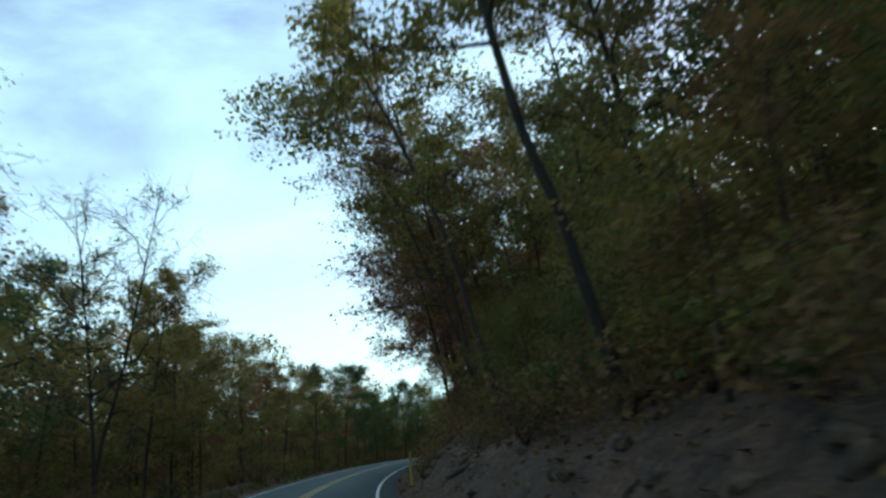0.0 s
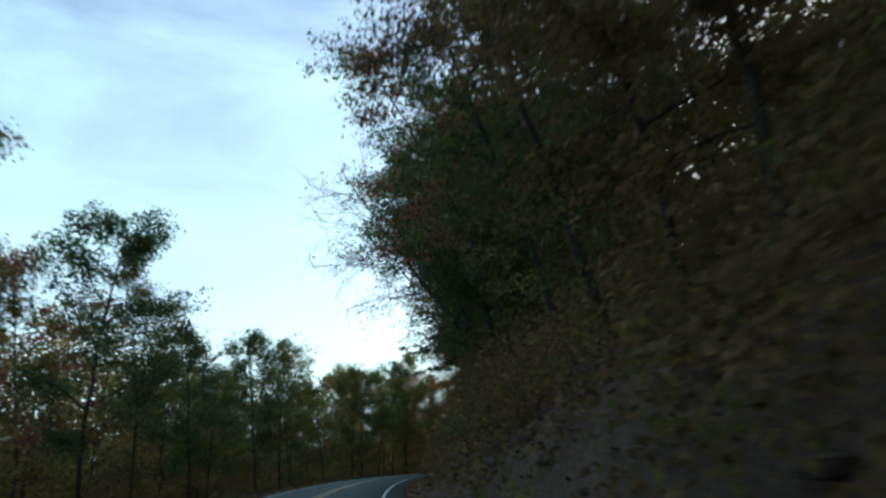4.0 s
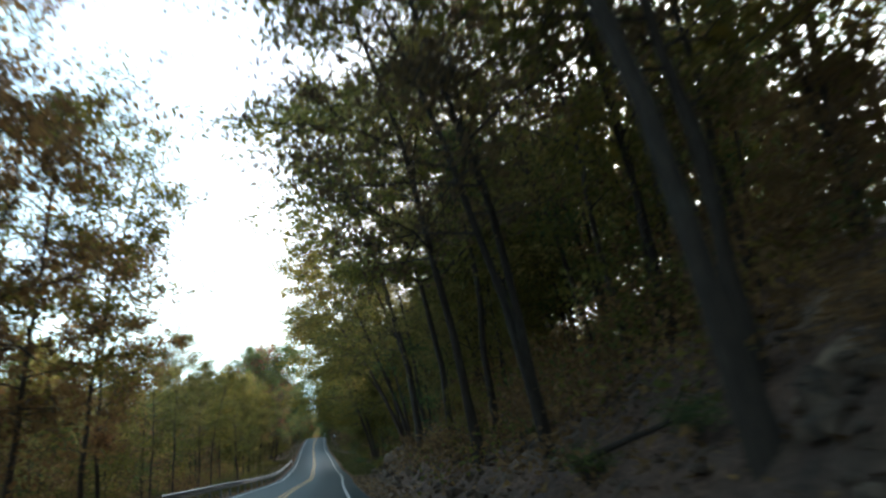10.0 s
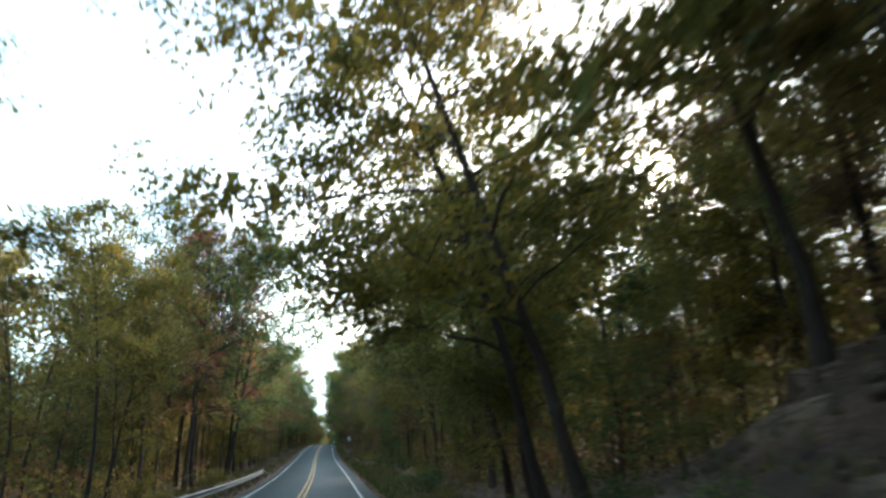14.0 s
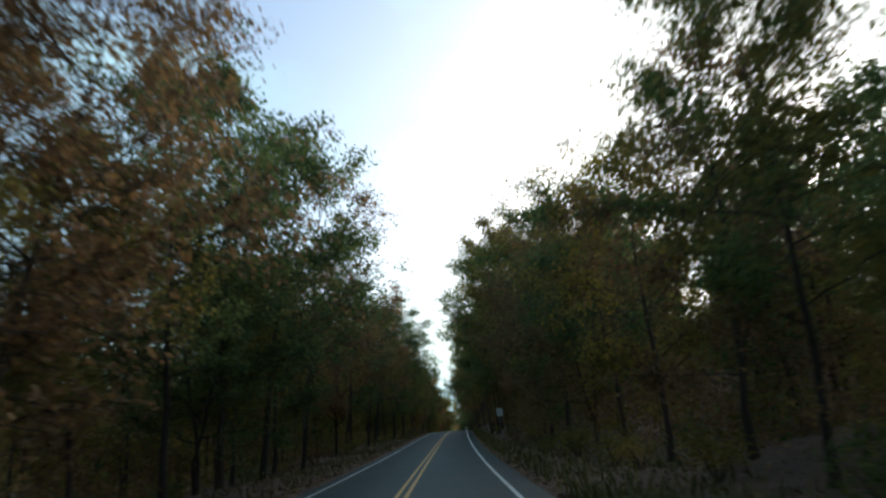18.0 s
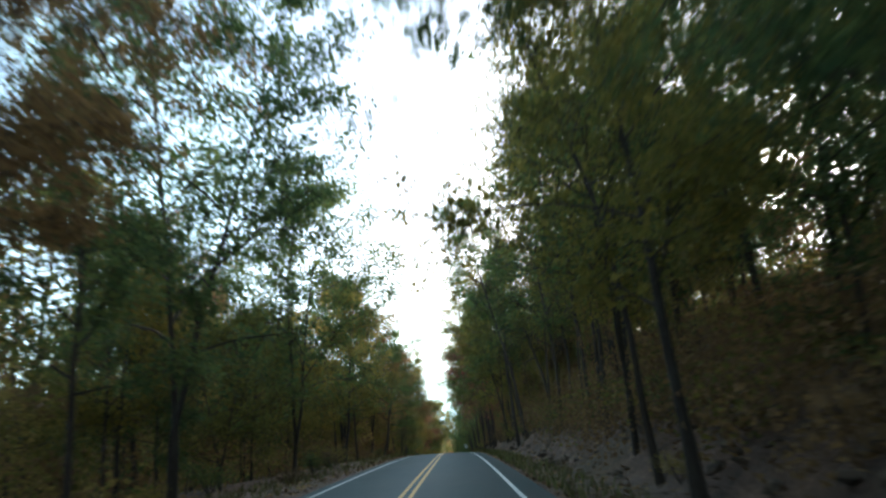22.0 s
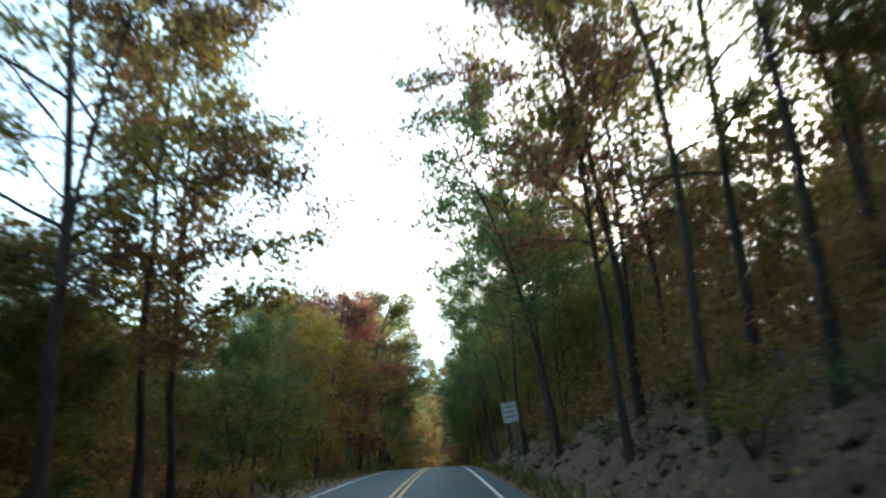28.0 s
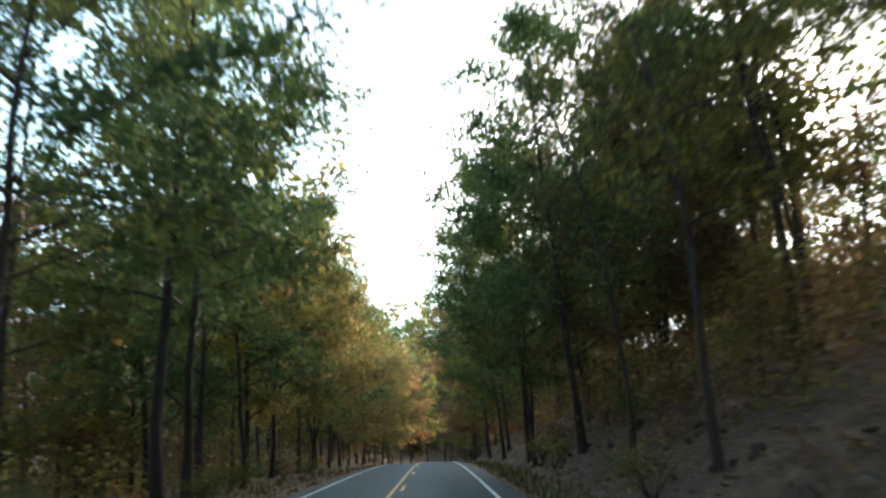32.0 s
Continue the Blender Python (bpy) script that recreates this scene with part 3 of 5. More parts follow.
def plant(kind, s, side, height, colour, which=None, lean=0.0, spread=1.0, spin=None):
    own = random.Random(int(s * 37) * 1009 + int(side * 53))
    models = MODELS[kind]
    lean += own.uniform(-2.5, 2.5)
    if side > 0 and s > 376:
        lean, spread = lean * 0.5, spread * 0.92
    (trunk, branches, crown), true = models[own.randrange(len(models)) if which is None else which % len(models)]
    if side > 0 and kind not in ("shrub", "sapling"):
        side = max(side, (8.4 if 222 < s < 238 else 9.6 if 222 < s < 252 else brink(s)) + 0.6 * own.random())
    where = "beside the road" if abs(side) < 12 else "in the forest"
    if side > 5.5 and s < 240:
        where = "on the steep bank"
    p = road_at(s, side, ground_up(s, side) - 0.05)
    k = height / true
    e = new(TREE_NAMES[kind])
    tagged(e, FORMS[kind].format(WORDS[colour]) + " " + where, "shrub" if kind == "shrub" else "tree", "roadside trees" if kind != "shrub" else "roadside shrubs")
    h = heading_at(s)
    turn = Matrix.Rotation(radians(h), 4, "Z") @ Matrix.Rotation(radians(-lean), 4, "Y")
    e.matrix_world = Matrix.Translation(p) @ turn @ Matrix.Rotation(own.uniform(0, 6.28) if spin is None else radians(spin), 4, "Z") @ Matrix.Diagonal((k * spread, k * spread, k, 1))
    if trunk:
        part("trunk", trunk, e)
    twigs = part("branch", branches, e)
    if kind in ("sapling", "shrub"):
        tagged(twigs, "thin dark stems and twigs", kind="stuff")
    if crown:
        c = part("crown", crown, e)
        c.material_slots[0].link = "OBJECT"
        c.material_slots[0].material = LEAF[colour]
    PLANTED.append((s, side))
    return e


def near_planted(s, side, d):
    return any(abs(a - s) < d and abs(b - side) < d for a, b in PLANTED)


def overhang(s, side):
    """How far the crowns by the road are drawn out over it."""
    return float(np.interp(s, [40, 60, 90, 120, 150, 250, 275, 300], [1.15, 1.2, 1.15, 1.3, 1.35, 1.25, 1.15, 1.0])) if 0 < side < 9.5 else 1.0


# trees that stand out: kind, station, side, height, colour, model, lean
RIGHT_TREES_A = [("tall", 16.5, 8.4, 23, "olive", 0, 10), ("oak", 22, 12.5, 21, "yellow", 1, 5), ("tall", 34, 8.8, 24, "olive", 2, 11),
                 ("thin", 36.2, 14.6, 23, "olive", 0, 3), ("thin", 40, 8.6, 22, "brown", 1, 10), ("mid", 46, 14, 19, "olive", 0, 5), ("mid", 52, 13, 19, "brown", 1, 5),
                 ("mid", 59, 15, 19, "olive", 2, 5), ("tall", 45, 8.9, 21, "olive", 1, 6), ("thin", 48, 10.8, 20, "olive", 0, 6), ("thin", 50, 7.4, 19, "red", 0, 5),
                 ("tall", 54, 9.6, 20, "olive", 3, 7), ("oak", 57, 7.0, 15, "orange", 4, 9), ("thin", 60, 8.2, 18, "brown", 1, 4), ("tall", 63, 8.6, 19, "orange", 0, 8),
                 ("tall", 63, 17, 20, "olive", 2, 4), ("thin", 68, 6.6, 18, "red", 2, 10), ("thin", 71, 9.5, 18, "olive", 0, 6)]
RIGHT_TREES_B = [("maple", 75, 6.4, 13, "orange", 0, 8), ("oak", 79, 6.9, 15, "brown", 1, 5), ("maple", 90, 12, 11, "brown", 0, 2), ("maple", 95, 11, 11, "green", 1, 2),
                 ("maple", 99, 13, 12, "green", 2, 2), ("maple", 103, 11.6, 12, "brown", 0, 2), ("mid", 92, 17, 19, "brown", 0, 4), ("mid", 96, 14.5, 19, "green", 1, 4),
                 ("mid", 101, 17.5, 19, "olive", 2, 4), ("mid", 106, 15.5, 19, "green", 3, 4), ("mid", 111, 18, 19, "green", 0, 4),
                 ("bare", 107, 8.0, 17, "brown", 0, 22), ("bare", 112, 8.4, 17, "brown", 1, 24), ("thin", 97, 6.6, 17, "red", 2, 14),
                 ("maple", 101, 6.6, 14, "green", 0, 6), ("oak", 107, 6.6, 17, "green", 3, 9), ("tall", 113, 6.6, 18, "green", 2, 9),
                 ("tall", 120, 6.6, 19, "green", 1, 9)]
RIGHT_TREES_C = [("maple", 115, 13, 12, "green", 1, 2), ("maple", 119.5, 12, 11, "green", 2, 2), ("maple", 124, 12.4, 12, "olive", 0, 2),
                 ("maple", 128, 13.2, 12, "green", 1, 2), ("maple", 132, 11.8, 12, "green", 2, 2), ("maple", 135.5, 13, 12, "olive", 0, 2),
                 ("maple", 138.5, 11.8, 11, "green", 1, 2), ("mid", 117, 12, 19, "green", 1, 6), ("thin", 122, 10.4, 19, "olive", 0, 6),
                 ("mid", 125, 13, 20, "olive", 2, 6), ("mid", 129, 11.5, 19, "green", 3, 6), ("tall", 128, 6.6, 19, "green", 0, 7),
                 ("thin", 135, 6.8, 18, "brown", 2, 6), ("maple", 142, 11, 10, "green", 2, 2), ("maple", 145, 12.6, 11, "green", 0, 2),
                 ("maple", 148.5, 13.4, 12, "olive", 1, 2), ("maple", 147, 15.6, 12, "green", 2, 2), ("maple", 152, 15.4, 13, "green", 0, 2)]
RIGHT_TREES_D = [("tall", 140.5, 8, 18, "olive", 3, 6), ("thin", 144, 8.2, 18, "red", 0, 6), ("thin", 146.5, 10, 19, "olive", 1, 6),
                 ("pine", 138, 11.4, 17, "pine", 1, 1), ("pine", 150, 7.2, 21, "pine", 0, 4), ("tall", 155.5, 6.8, 17, "brown", 3, 9),
                 ("thin", 158, 8.6, 19, "olive", 1, 4), ("tall", 161, 7.2, 17, "orange", 0, 9), ("tall", 174, 6.9, 22, "olive", 0, 10),
                 ("thin", 176.8, 8.8, 19, "olive", 2, 6), ("thin", 183, 7.2, 20, "brown", 1, 5), ("mid", 178, 16, 19, "yellow", 0, 4),
                 ("mid", 184, 17, 19, "olive", 1, 4), ("mid", 189, 12, 19, "olive", 2, 5), ("mid", 193, 16, 19, "yellow", 3, 4), ("mid", 187, 20, 20, "olive", 0, 4),
                 ("mid", 181, 11, 19, "olive", 1, 5), ("thin", 186.4, 12.4, 22, "olive", 0, 8)]
RIGHT_TREES_E = [("thin", 191, 7.2, 21, "olive", 0, 8), ("tall", 197, 9.1, 20, "yellow", 2, 5), ("tall", 201.2, 8, 20, "olive", 1, 7),
                 ("tall", 213, 8, 27, "olive", 1, 10), ("maple", 203, 15, 14, "olive", 1, 3), ("maple", 206, 12, 14, "olive", 0, 3),
                 ("maple", 209.5, 11.6, 13, "yellow", 1, 3), ("maple", 213.5, 14.5, 14, "olive", 2, 3), ("maple", 214, 17, 15, "olive", 2, 4),
                 ("thin", 220.1, 9.2, 22, "olive", 1, 8), ("maple", 222, 15, 15, "olive", 0, 4), ("thin", 226, 7.4, 21, "olive", 0, 18),
                 ("maple", 230, 13, 13, "yellow", 2, 3), ("tall", 234, 6.6, 21, "yellow", 2, 20), ("maple", 236, 17, 15, "green", 0, 2),
                 ("oak", 243, 6.4, 20, "olive", 2, 15), ("oak", 248, 8.6, 18, "yellow", 1, 10), ("thin", 239, 9, 20, "olive", 2, 8)]
RIGHT_TREES_F = [("oak", 253, 7.4, 20, "olive", 0, 14), ("oak", 259, 7.4, 20, "olive", 3, 13), ("maple", 262, 8, 13, "olive", 0, 8),
                 ("oak", 266, 7.8, 19, "olive", 1, 7), ("oak", 284, 11, 21, "olive", 1, 2), ("oak", 288, 16, 20, "olive", 2, 0), ("oak", 290, 12.5, 20, "green", 4, 2),
                 ("oak", 294, 8.4, 20, "brown", 3, 5), ("oak", 300, 8, 21, "olive", 0, 5), ("oak", 301, 11.5, 19, "brown", 0, 3), ("maple", 311, 9.4, 13, "green", 0, 2),
                 ("maple", 316, 10.5, 14, "brown", 1, 0), ("maple", 321, 9.4, 13, "olive", 2, 1), ("oak", 327, 9.6, 14, "green", 0, 2),
                 ("maple", 332, 10, 14, "brown", 0, 0), ("maple", 338, 9.4, 13, "olive", 2, 1), ("oak", 345, 9.6, 14, "green", 3, 2),
                 ("maple", 351, 9.2, 13, "brown", 1, 1)]
RIGHT_TREES_G = [("maple", 358, 9, 14, "green", 0, 2), ("maple", 364, 8.6, 14, "brown", 2, 2), ("oak", 392, 7.4, 21, "green", 2, 4), ("oak", 373, 11, 20, "green", 1, 2),
                 ("oak", 379, 10, 21, "olive", 2, 3), ("oak", 384, 8.8, 21, "olive", 3, 4), ("oak", 397, 7.0, 22, "green", 0, 8),
                 ("maple", 386.5, 8.0, 6.5, "brown", 0, 0), ("maple", 392.5, 7.4, 7, "brown", 2, 2), ("thin", 428.5, 9.8, 21, "olive", 1, 2),
                 ("tall", 430.5, 8.8, 22, "green", 1, 0), ("thin", 433, 9.0, 21, "olive", 0, -4), ("thin", 436, 11, 22, "green", 2, 2),
                 ("tall", 439, 9.7, 22, "olive", 0, 4), ("thin", 441.5, 12, 20, "olive", 1, 2), ("thin", 444, 8.5, 21, "green", 0, 2),
                 ("thin", 447.5, 10, 21, "olive", 2, 4), ("tall", 455, 7.3, 22, "green", 1, 20)]
RIGHT_TREES_H = [("thin", 462, 7.6, 21, "olive", 1, 14), ("bare", 452, 9, 19, "brown", 0, 6), ("tall", 492, 17, 21, "olive", 1, 5),
                 ("tall", 498, 7.2, 21, "green", 2, 3), ("thin", 531, 7.8, 21, "olive", 0, 2), ("thin", 533.5, 10.4, 21, "green", 1, 2),
                 ("thin", 536, 7.5, 22, "olive", 2, 2), ("bare", 538, 9.5, 20, "brown", 1, 0), ("tall", 544, 8.0, 23, "olive", 1, 6),
                 ("thin", 547, 8.9, 21, "olive", 1, 5), ("thin", 550, 11, 20, "olive", 0, 3), ("tall", 559, 7.2, 22, "green", 2, 6),
                 ("thin", 553, 12, 21, "brown", 2, 5), ("tall", 566, 10.5, 20, "olive", 0, 4), ("mid", 570, 13, 19, "brown", 1, 2),
                 ("tall", 573.5, 9, 21, "green", 3, 6), ("mid", 577, 12, 19, "olive", 2, 2), ("tall", 579, 8.6, 20, "green", 1, 6)]
RIGHT_TREES_I = [("thin", 583, 7.0, 20, "green", 0, 8), ("mid", 588, 13, 19, "olive", 0, 2), ("mid", 598, 12, 19, "brown", 3, 2), ("mid", 602, 15, 19, "green", 1, 2),
                 ("mid", 606.5, 11.8, 18, "olive", 2, 2), ("mid", 616, 10.6, 18, "olive", 0, 2), ("mid", 621, 15.5, 17, "brown", 1, 2),
                 ("thin", 586, 10, 20, "olive", 2, 4), ("thin", 604, 6.8, 21, "green", 0, 10), ("thin", 609, 9, 21, "olive", 2, 5), ("thin", 619, 13, 20, "green", 1, 4),
                 ("tall", 625, 11, 21, "green", 3, 5), ("thin", 627, 12.6, 22, "olive", 1, 6), ("oak", 631, 14, 20, "olive", 0, 4), ("thin", 633, 14, 21, "brown", 0, 6),
                 ("maple", 634, 10.5, 15, "brown", 0, 4), ("oak", 636, 7.2, 21, "green", 1, 4), ("oak", 640, 12, 20, "brown", 2, 4)]
RIGHT_TREES_J = [("maple", 642, 14, 15, "olive", 1, 3), ("maple", 646, 9.6, 14, "brown", 1, 4), ("oak", 650, 6.8, 20, "green", 3, 4),
                 ("maple", 652, 16, 16, "green", 2, 2)]
LEFT_TREES_A = [("maple", 15, -11, 13, "olive", 1, 2), ("bare", 19, -9.4, 13, "brown", 1, 0), ("maple", 22, -11.5, 13, "yellow", 1, 0),
                ("bare", 33.5, -8.5, 15, "brown", 0, 0), ("maple", 47, -9.5, 11, "yellow", 2, 0), ("maple", 64, -10, 13, "yellow", 0, 0),
                ("maple", 117, -10, 9, "green", 2, 0), ("oak", 131, -9, 13, "olive", 4, 0), ("maple", 154.5, -9, 14, "olive", 0, 0),
                ("oak", 157, -8.5, 14, "green", 3, 0), ("oak", 169.7, -8.5, 15, "olive", 4, 0), ("oak", 174, -8, 18, "green", 0, 0),
                ("maple", 184, -8, 16, "orange", 1, 0), ("oak", 194, -8.5, 17, "olive", 1, 0), ("thin", 201, -8.2, 19, "olive", 0, 2),
                ("oak", 206, -9, 15, "brown", 3, 0), ("maple", 251, -8, 13, "olive", 0, 0), ("thin", 284, -12, 21, "green", 1, 0)]
LEFT_TREES_B = [("bare", 289, -8.4, 21, "brown", 1, 0), ("thin", 291.5, -11, 21, "olive", 1, 0), ("bare", 293, -8.7, 21, "red", 1, 1),
                ("bare", 295, -10.2, 21, "brown", 1, 0), ("thin", 297.4, -9.2, 22, "red", 0, 0), ("thin", 300.5, -11.2, 21, "olive", 2, 0),
                ("thin", 287, -11, 21, "red", 2, 0), ("maple", 289, -12, 10, "olive", 0, 0), ("thin", 294, -13, 20, "olive", 0, 0),
                ("thin", 296.4, -12, 20, "red", 1, 0), ("maple", 297, -13, 11, "olive", 2, 0), ("thin", 300, -9.3, 20, "red", 2, 0),
                ("oak", 295.6, -6.7, 21, "green", 2, 5), ("maple", 304, -12.5, 11, "yellow", 0, 0), ("bare", 308.5, -8.0, 17, "brown", 1, 5),
                ("oak", 315.5, -9.6, 16, "green", 0, 0), ("maple", 313, -10.5, 12, "yellow", 2, 0), ("maple", 318, -8.6, 16, "olive", 0, 0)]
LEFT_TREES_C = [("maple", 323, -9.6, 12, "olive", 0, 0), ("maple", 326, -8.5, 15, "brown", 1, 0), ("maple", 331, -9, 12, "olive", 2, 0),
                ("oak", 336, -8.4, 17, "green", 1, 0), ("maple", 341, -9, 13, "green", 1, 0), ("oak", 342, -8.4, 20, "green", 1, 2),
                ("oak", 346, -7.6, 18, "green", 3, 4), ("maple", 347, -9.4, 12, "olive", 2, 0), ("maple", 353, -8.8, 13, "green", 0, 0),
                ("thin", 357, -8, 20, "brown", 1, 3), ("maple", 372.6, -8.4, 14, "orange", 2, 0), ("oak", 381, -8.8, 18, "green", 1, 2),
                ("oak", 387, -9.2, 17, "olive", 4, 2), ("thin", 391, -8, 19, "brown", 2, 3), ("bare", 401, -8.4, 20, "brown", 1, 4),
                ("oak", 417, -7.4, 20, "green", 2, 2), ("oak", 436, -7.8, 19, "green", 2, 5), ("maple", 427, -12, 10, "green", 0, 0)]
LEFT_TREES_D = [("maple", 432, -10.6, 10, "olive", 1, 0), ("maple", 439, -11, 11, "green", 2, 0), ("oak", 468, -8.2, 15, "olive", 0, 0),
                ("oak", 473, -10.4, 22, "green", 3, 0), ("oak", 479, -11, 22, "orange", 1, 0), ("bare", 489.6, -9, 20, "brown", 0, 0),
                ("oak", 518, -8.2, 19, "brown", 3, 0), ("bare", 536, -7.5, 21, "brown", 1, 2), ("thin", 537.6, -8.4, 22, "olive", 2, 2),
                ("maple", 536, -12, 9, "olive", 2, 0), ("maple", 541, -10.4, 9, "green", 0, 0), ("oak", 542.5, -7.8, 20, "brown", 3, 1),
                ("oak", 545.5, -7.8, 19, "olive", 0, 2), ("maple", 558, -9, 10, "green", 1, 0), ("maple", 588, -8.0, 17, "red", 0, 2),
                ("maple", 584.5, -10.2, 16, "red", 1, 0), ("bare", 578, -8.2, 17, "brown", 0, 0), ("maple", 596, -9.2, 16, "green", 1, 0)]
LEFT_TREES_E = [("maple", 607, -8.2, 19, "yellow", 2, 0), ("oak", 622, -8.6, 24, "green", 4, 2), ("oak", 628, -6.9, 23, "green", 1, 0),
                ("oak", 634, -8, 23, "green", 0, 2), ("oak", 650, -8.2, 18, "olive", 3, 2), ("maple", 668, -8.6, 17, "yellow", 1, 0)]
for kind, st, side, tall, colour, which, lean in RIGHT_TREES_A + RIGHT_TREES_B + RIGHT_TREES_C + RIGHT_TREES_D + RIGHT_TREES_E + RIGHT_TREES_F + RIGHT_TREES_G + RIGHT_TREES_H + RIGHT_TREES_I + RIGHT_TREES_J + LEFT_TREES_A + LEFT_TREES_B + LEFT_TREES_C + LEFT_TREES_D + LEFT_TREES_E:
    plant(kind, st, side, tall, colour, which, lean if side > 0 else -lean, overhang(st, side), rnd.uniform(125, 235) if side > 0 else rnd.uniform(-60, 60))


# tall trees up the slope, close behind the first ones
for st, side in ((98, 12), (104, 14), (111, 12.5), (118, 14), (126, 12.5), (133, 14), (124, 17), (130, 19), (137, 15.5), (140, 19), (144, 13), (147, 17), (150, 12.5), (157, 14), (163, 12), (169, 14.5), (176, 13), (183, 13), (190, 14),
                 (196, 13.5), (200, 16), (203, 12.5), (209, 14), (212, 17), (216, 12.5), (222, 18), (228, 14), (232, 16)):
    plant("thin" if st > 195 else "mid", st, side, rnd.uniform(19, 22), rnd.choice(("olive", "green", "yellow", "brown")), None, rnd.uniform(4, 9), 1.1, rnd.uniform(130, 230))
# close wood of slender trees behind the rock pile
for k in range(36):
    st, side = 222 + 64 * rnd.random(), 11.5 + 16 * rnd.random()
    plant("thin" if st < 236 else rnd.choice(("mid", "mid", "maple")), st, side, rnd.uniform(12, 18), rnd.choice(("olive", "yellow", "olive", "green")), None, rnd.uniform(0, 6), 1.05)
# trees that close the wood behind the first row: from, to, side from, side to, how many, height from, height to
for a, b, lo, hi, n, h0, h1 in ((240, 256, 14, 20, 4, 14, 18), (280, 304, 12, 19, 9, 8, 12), (392, 446, 10, 20, 16, 14, 19), (446, 500, 11, 20, 10, 14, 18), (462, 528, 9.5, 17, 14, 11, 15), (528, 584, 10, 18, 26, 7, 10), (588, 650, 10.5, 20, 14, 11, 16), (356, 400, -16, -10.5, 12, 11, 15), (400, 470, -16, -11, 12, 10, 14), (470, 530, -17, -10, 22, 8, 13), (532, 586, -17, -9.6, 20, 7, 9.5)):
    for k in range(n):
        plant(rnd.choice(("mid", "maple")), rnd.uniform(a, b), rnd.uniform(lo, hi), rnd.uniform(h0, h1), rnd.choice(("olive", "green", "brown", "olive")), None, rnd.uniform(-2, 4))
# yellowing thicket at the start of the bank
for k in range(26):
    plant("sapling", rnd.uniform(8, 56), rnd.uniform(7.2, 13), rnd.uniform(3.5, 6.5), rnd.choice(("yellow", "olive", "yellow", "orange")))
# thick wood where the road falls away beyond the end
for k in range(30):
    plant("far", 640 + k * 4.2, -9.3 - 4 * (k % 2), rnd.uniform(19, 22), rnd.choice(("olive", "green", "orange", "yellow")))


# trees that arch over the road: kind, station, side, height, colour, lean
ARCHING_A = [("oak", 399, 6.4, 15, "green", 10), ("oak", 409, 6.2, 16, "olive", 11), ("thin", 419, 7.4, 19, "green", 6), ("thin", 424, 8.6, 20, "olive", 4),
             ("oak", 455, -7.6, 15, "olive", 6), ("tall", 458, 6.8, 19, "green", 7), ("tall", 470, 7.4, 18, "green", 5), ("oak", 481, -6.8, 15, "green", 10),
             ("tall", 489, 6.6, 21, "green", 7), ("oak", 498, -7.8, 16, "orange", 5), ("oak", 502, 6.8, 20, "green", 8), ("maple", 508, -6.7, 13, "olive", 10),
             ("oak", 511, 7.2, 20, "olive", 8), ("tall", 521, 6.9, 20, "green", 7), ("thin", 541, 6.8, 19, "red", 8), ("thin", 553, 6.6, 20, "green", 14),
             ("tall", 569, 6.8, 19, "green", 14), ("maple", 563, 8.6, 12, "olive", 2)]
ARCHING_B = [("maple", 574, -7.6, 12, "olive", 4), ("tall", 593, 6.6, 20, "green", 11), ("oak", 594, -6.9, 19, "olive", 11), ("thin", 612, 7.2, 21, "green", 7),
             ("oak", 645, 6.4, 18, "green", 8), ("oak", 662, 6.4, 17, "green", 9), ("oak", 676, 6.2, 15, "olive", 9), ("maple", 690, -6.8, 13, "yellow", 9),
             ("maple", 702, 6.2, 14, "orange", 9), ("maple", 715, -7, 13, "olive", 9), ("maple", 726, 6.4, 13, "yellow", 9)]
for kind, st, side, tall, colour, lean in ARCHING_A + ARCHING_B:
    plant(kind, st, side, tall, colour, None, lean if side > 0 else -lean, 1.12 if lean < 12 else 1.28)


def pick(weights, rnd):
    return rnd.choices([a for a, b in weights], [b for a, b in weights])[0]


def colours_at(s, side):
    if side > 0:
        if s < 60:
            return [("olive", 4), ("yellow", 2), ("orange", 2), ("red", 1), ("green", 2)]
        if s < 150:
            return [("green", 5), ("olive", 2), ("brown", 1), ("orange", 1)]
        if s < 250:
            return [("olive", 5), ("green", 2), ("yellow", 2), ("orange", 1)]
        if s < 480:
            return [("green", 5), ("olive", 4), ("brown", 1), ("orange", 1), ("red", 1)]
        return [("green", 4), ("olive", 4), ("red", 1), ("orange", 1)]
    if s < 60:
        return [("green", 3), ("olive", 5), ("yellow", 4), ("brown", 1)]
    if 225 < s < 275:
        return [("green", 3), ("olive", 5), ("brown", 2)]
    if 400 < s < 480:
        return [("green", 3), ("olive", 4), ("yellow", 2), ("orange", 2), ("brown", 2)]
    return [("green", 4), ("olive", 5), ("yellow", 2), ("orange", 2), ("red", 1), ("brown", 1)]


def left_height(s):
    """How high the trees on the open side of the road stand."""
    return float(np.interp(s, [0, 30, 60, 150, 172, 195, 215, 265, 288, 305, 320, 348, 366, 535, 548, 582, 592, 700], [0.85, 0.72, 0.66, 0.66, 0.85, 0.85, 0.66, 0.68, 1.0, 1.0, 0.76, 0.8, 0.95, 0.95, 0.7, 0.68, 0.95, 1.0]))


def right_height(s):
    return float(np.interp(s, [0, 270, 299, 308, 365, 380, 700], [1.0, 1.0, 0.95, 0.68, 0.66, 1.0, 1.0]))


def right_edge(s):
    """How near the yellow line the first trees on the bank stand."""
    return float(np.interp(s, [0, 40, 60, 235, 255, 285, 365, 385, 700], [7.2, 6.9, 6.2, 6.2, 7.8, 8.6, 8.4, 6.6, 6.2]))


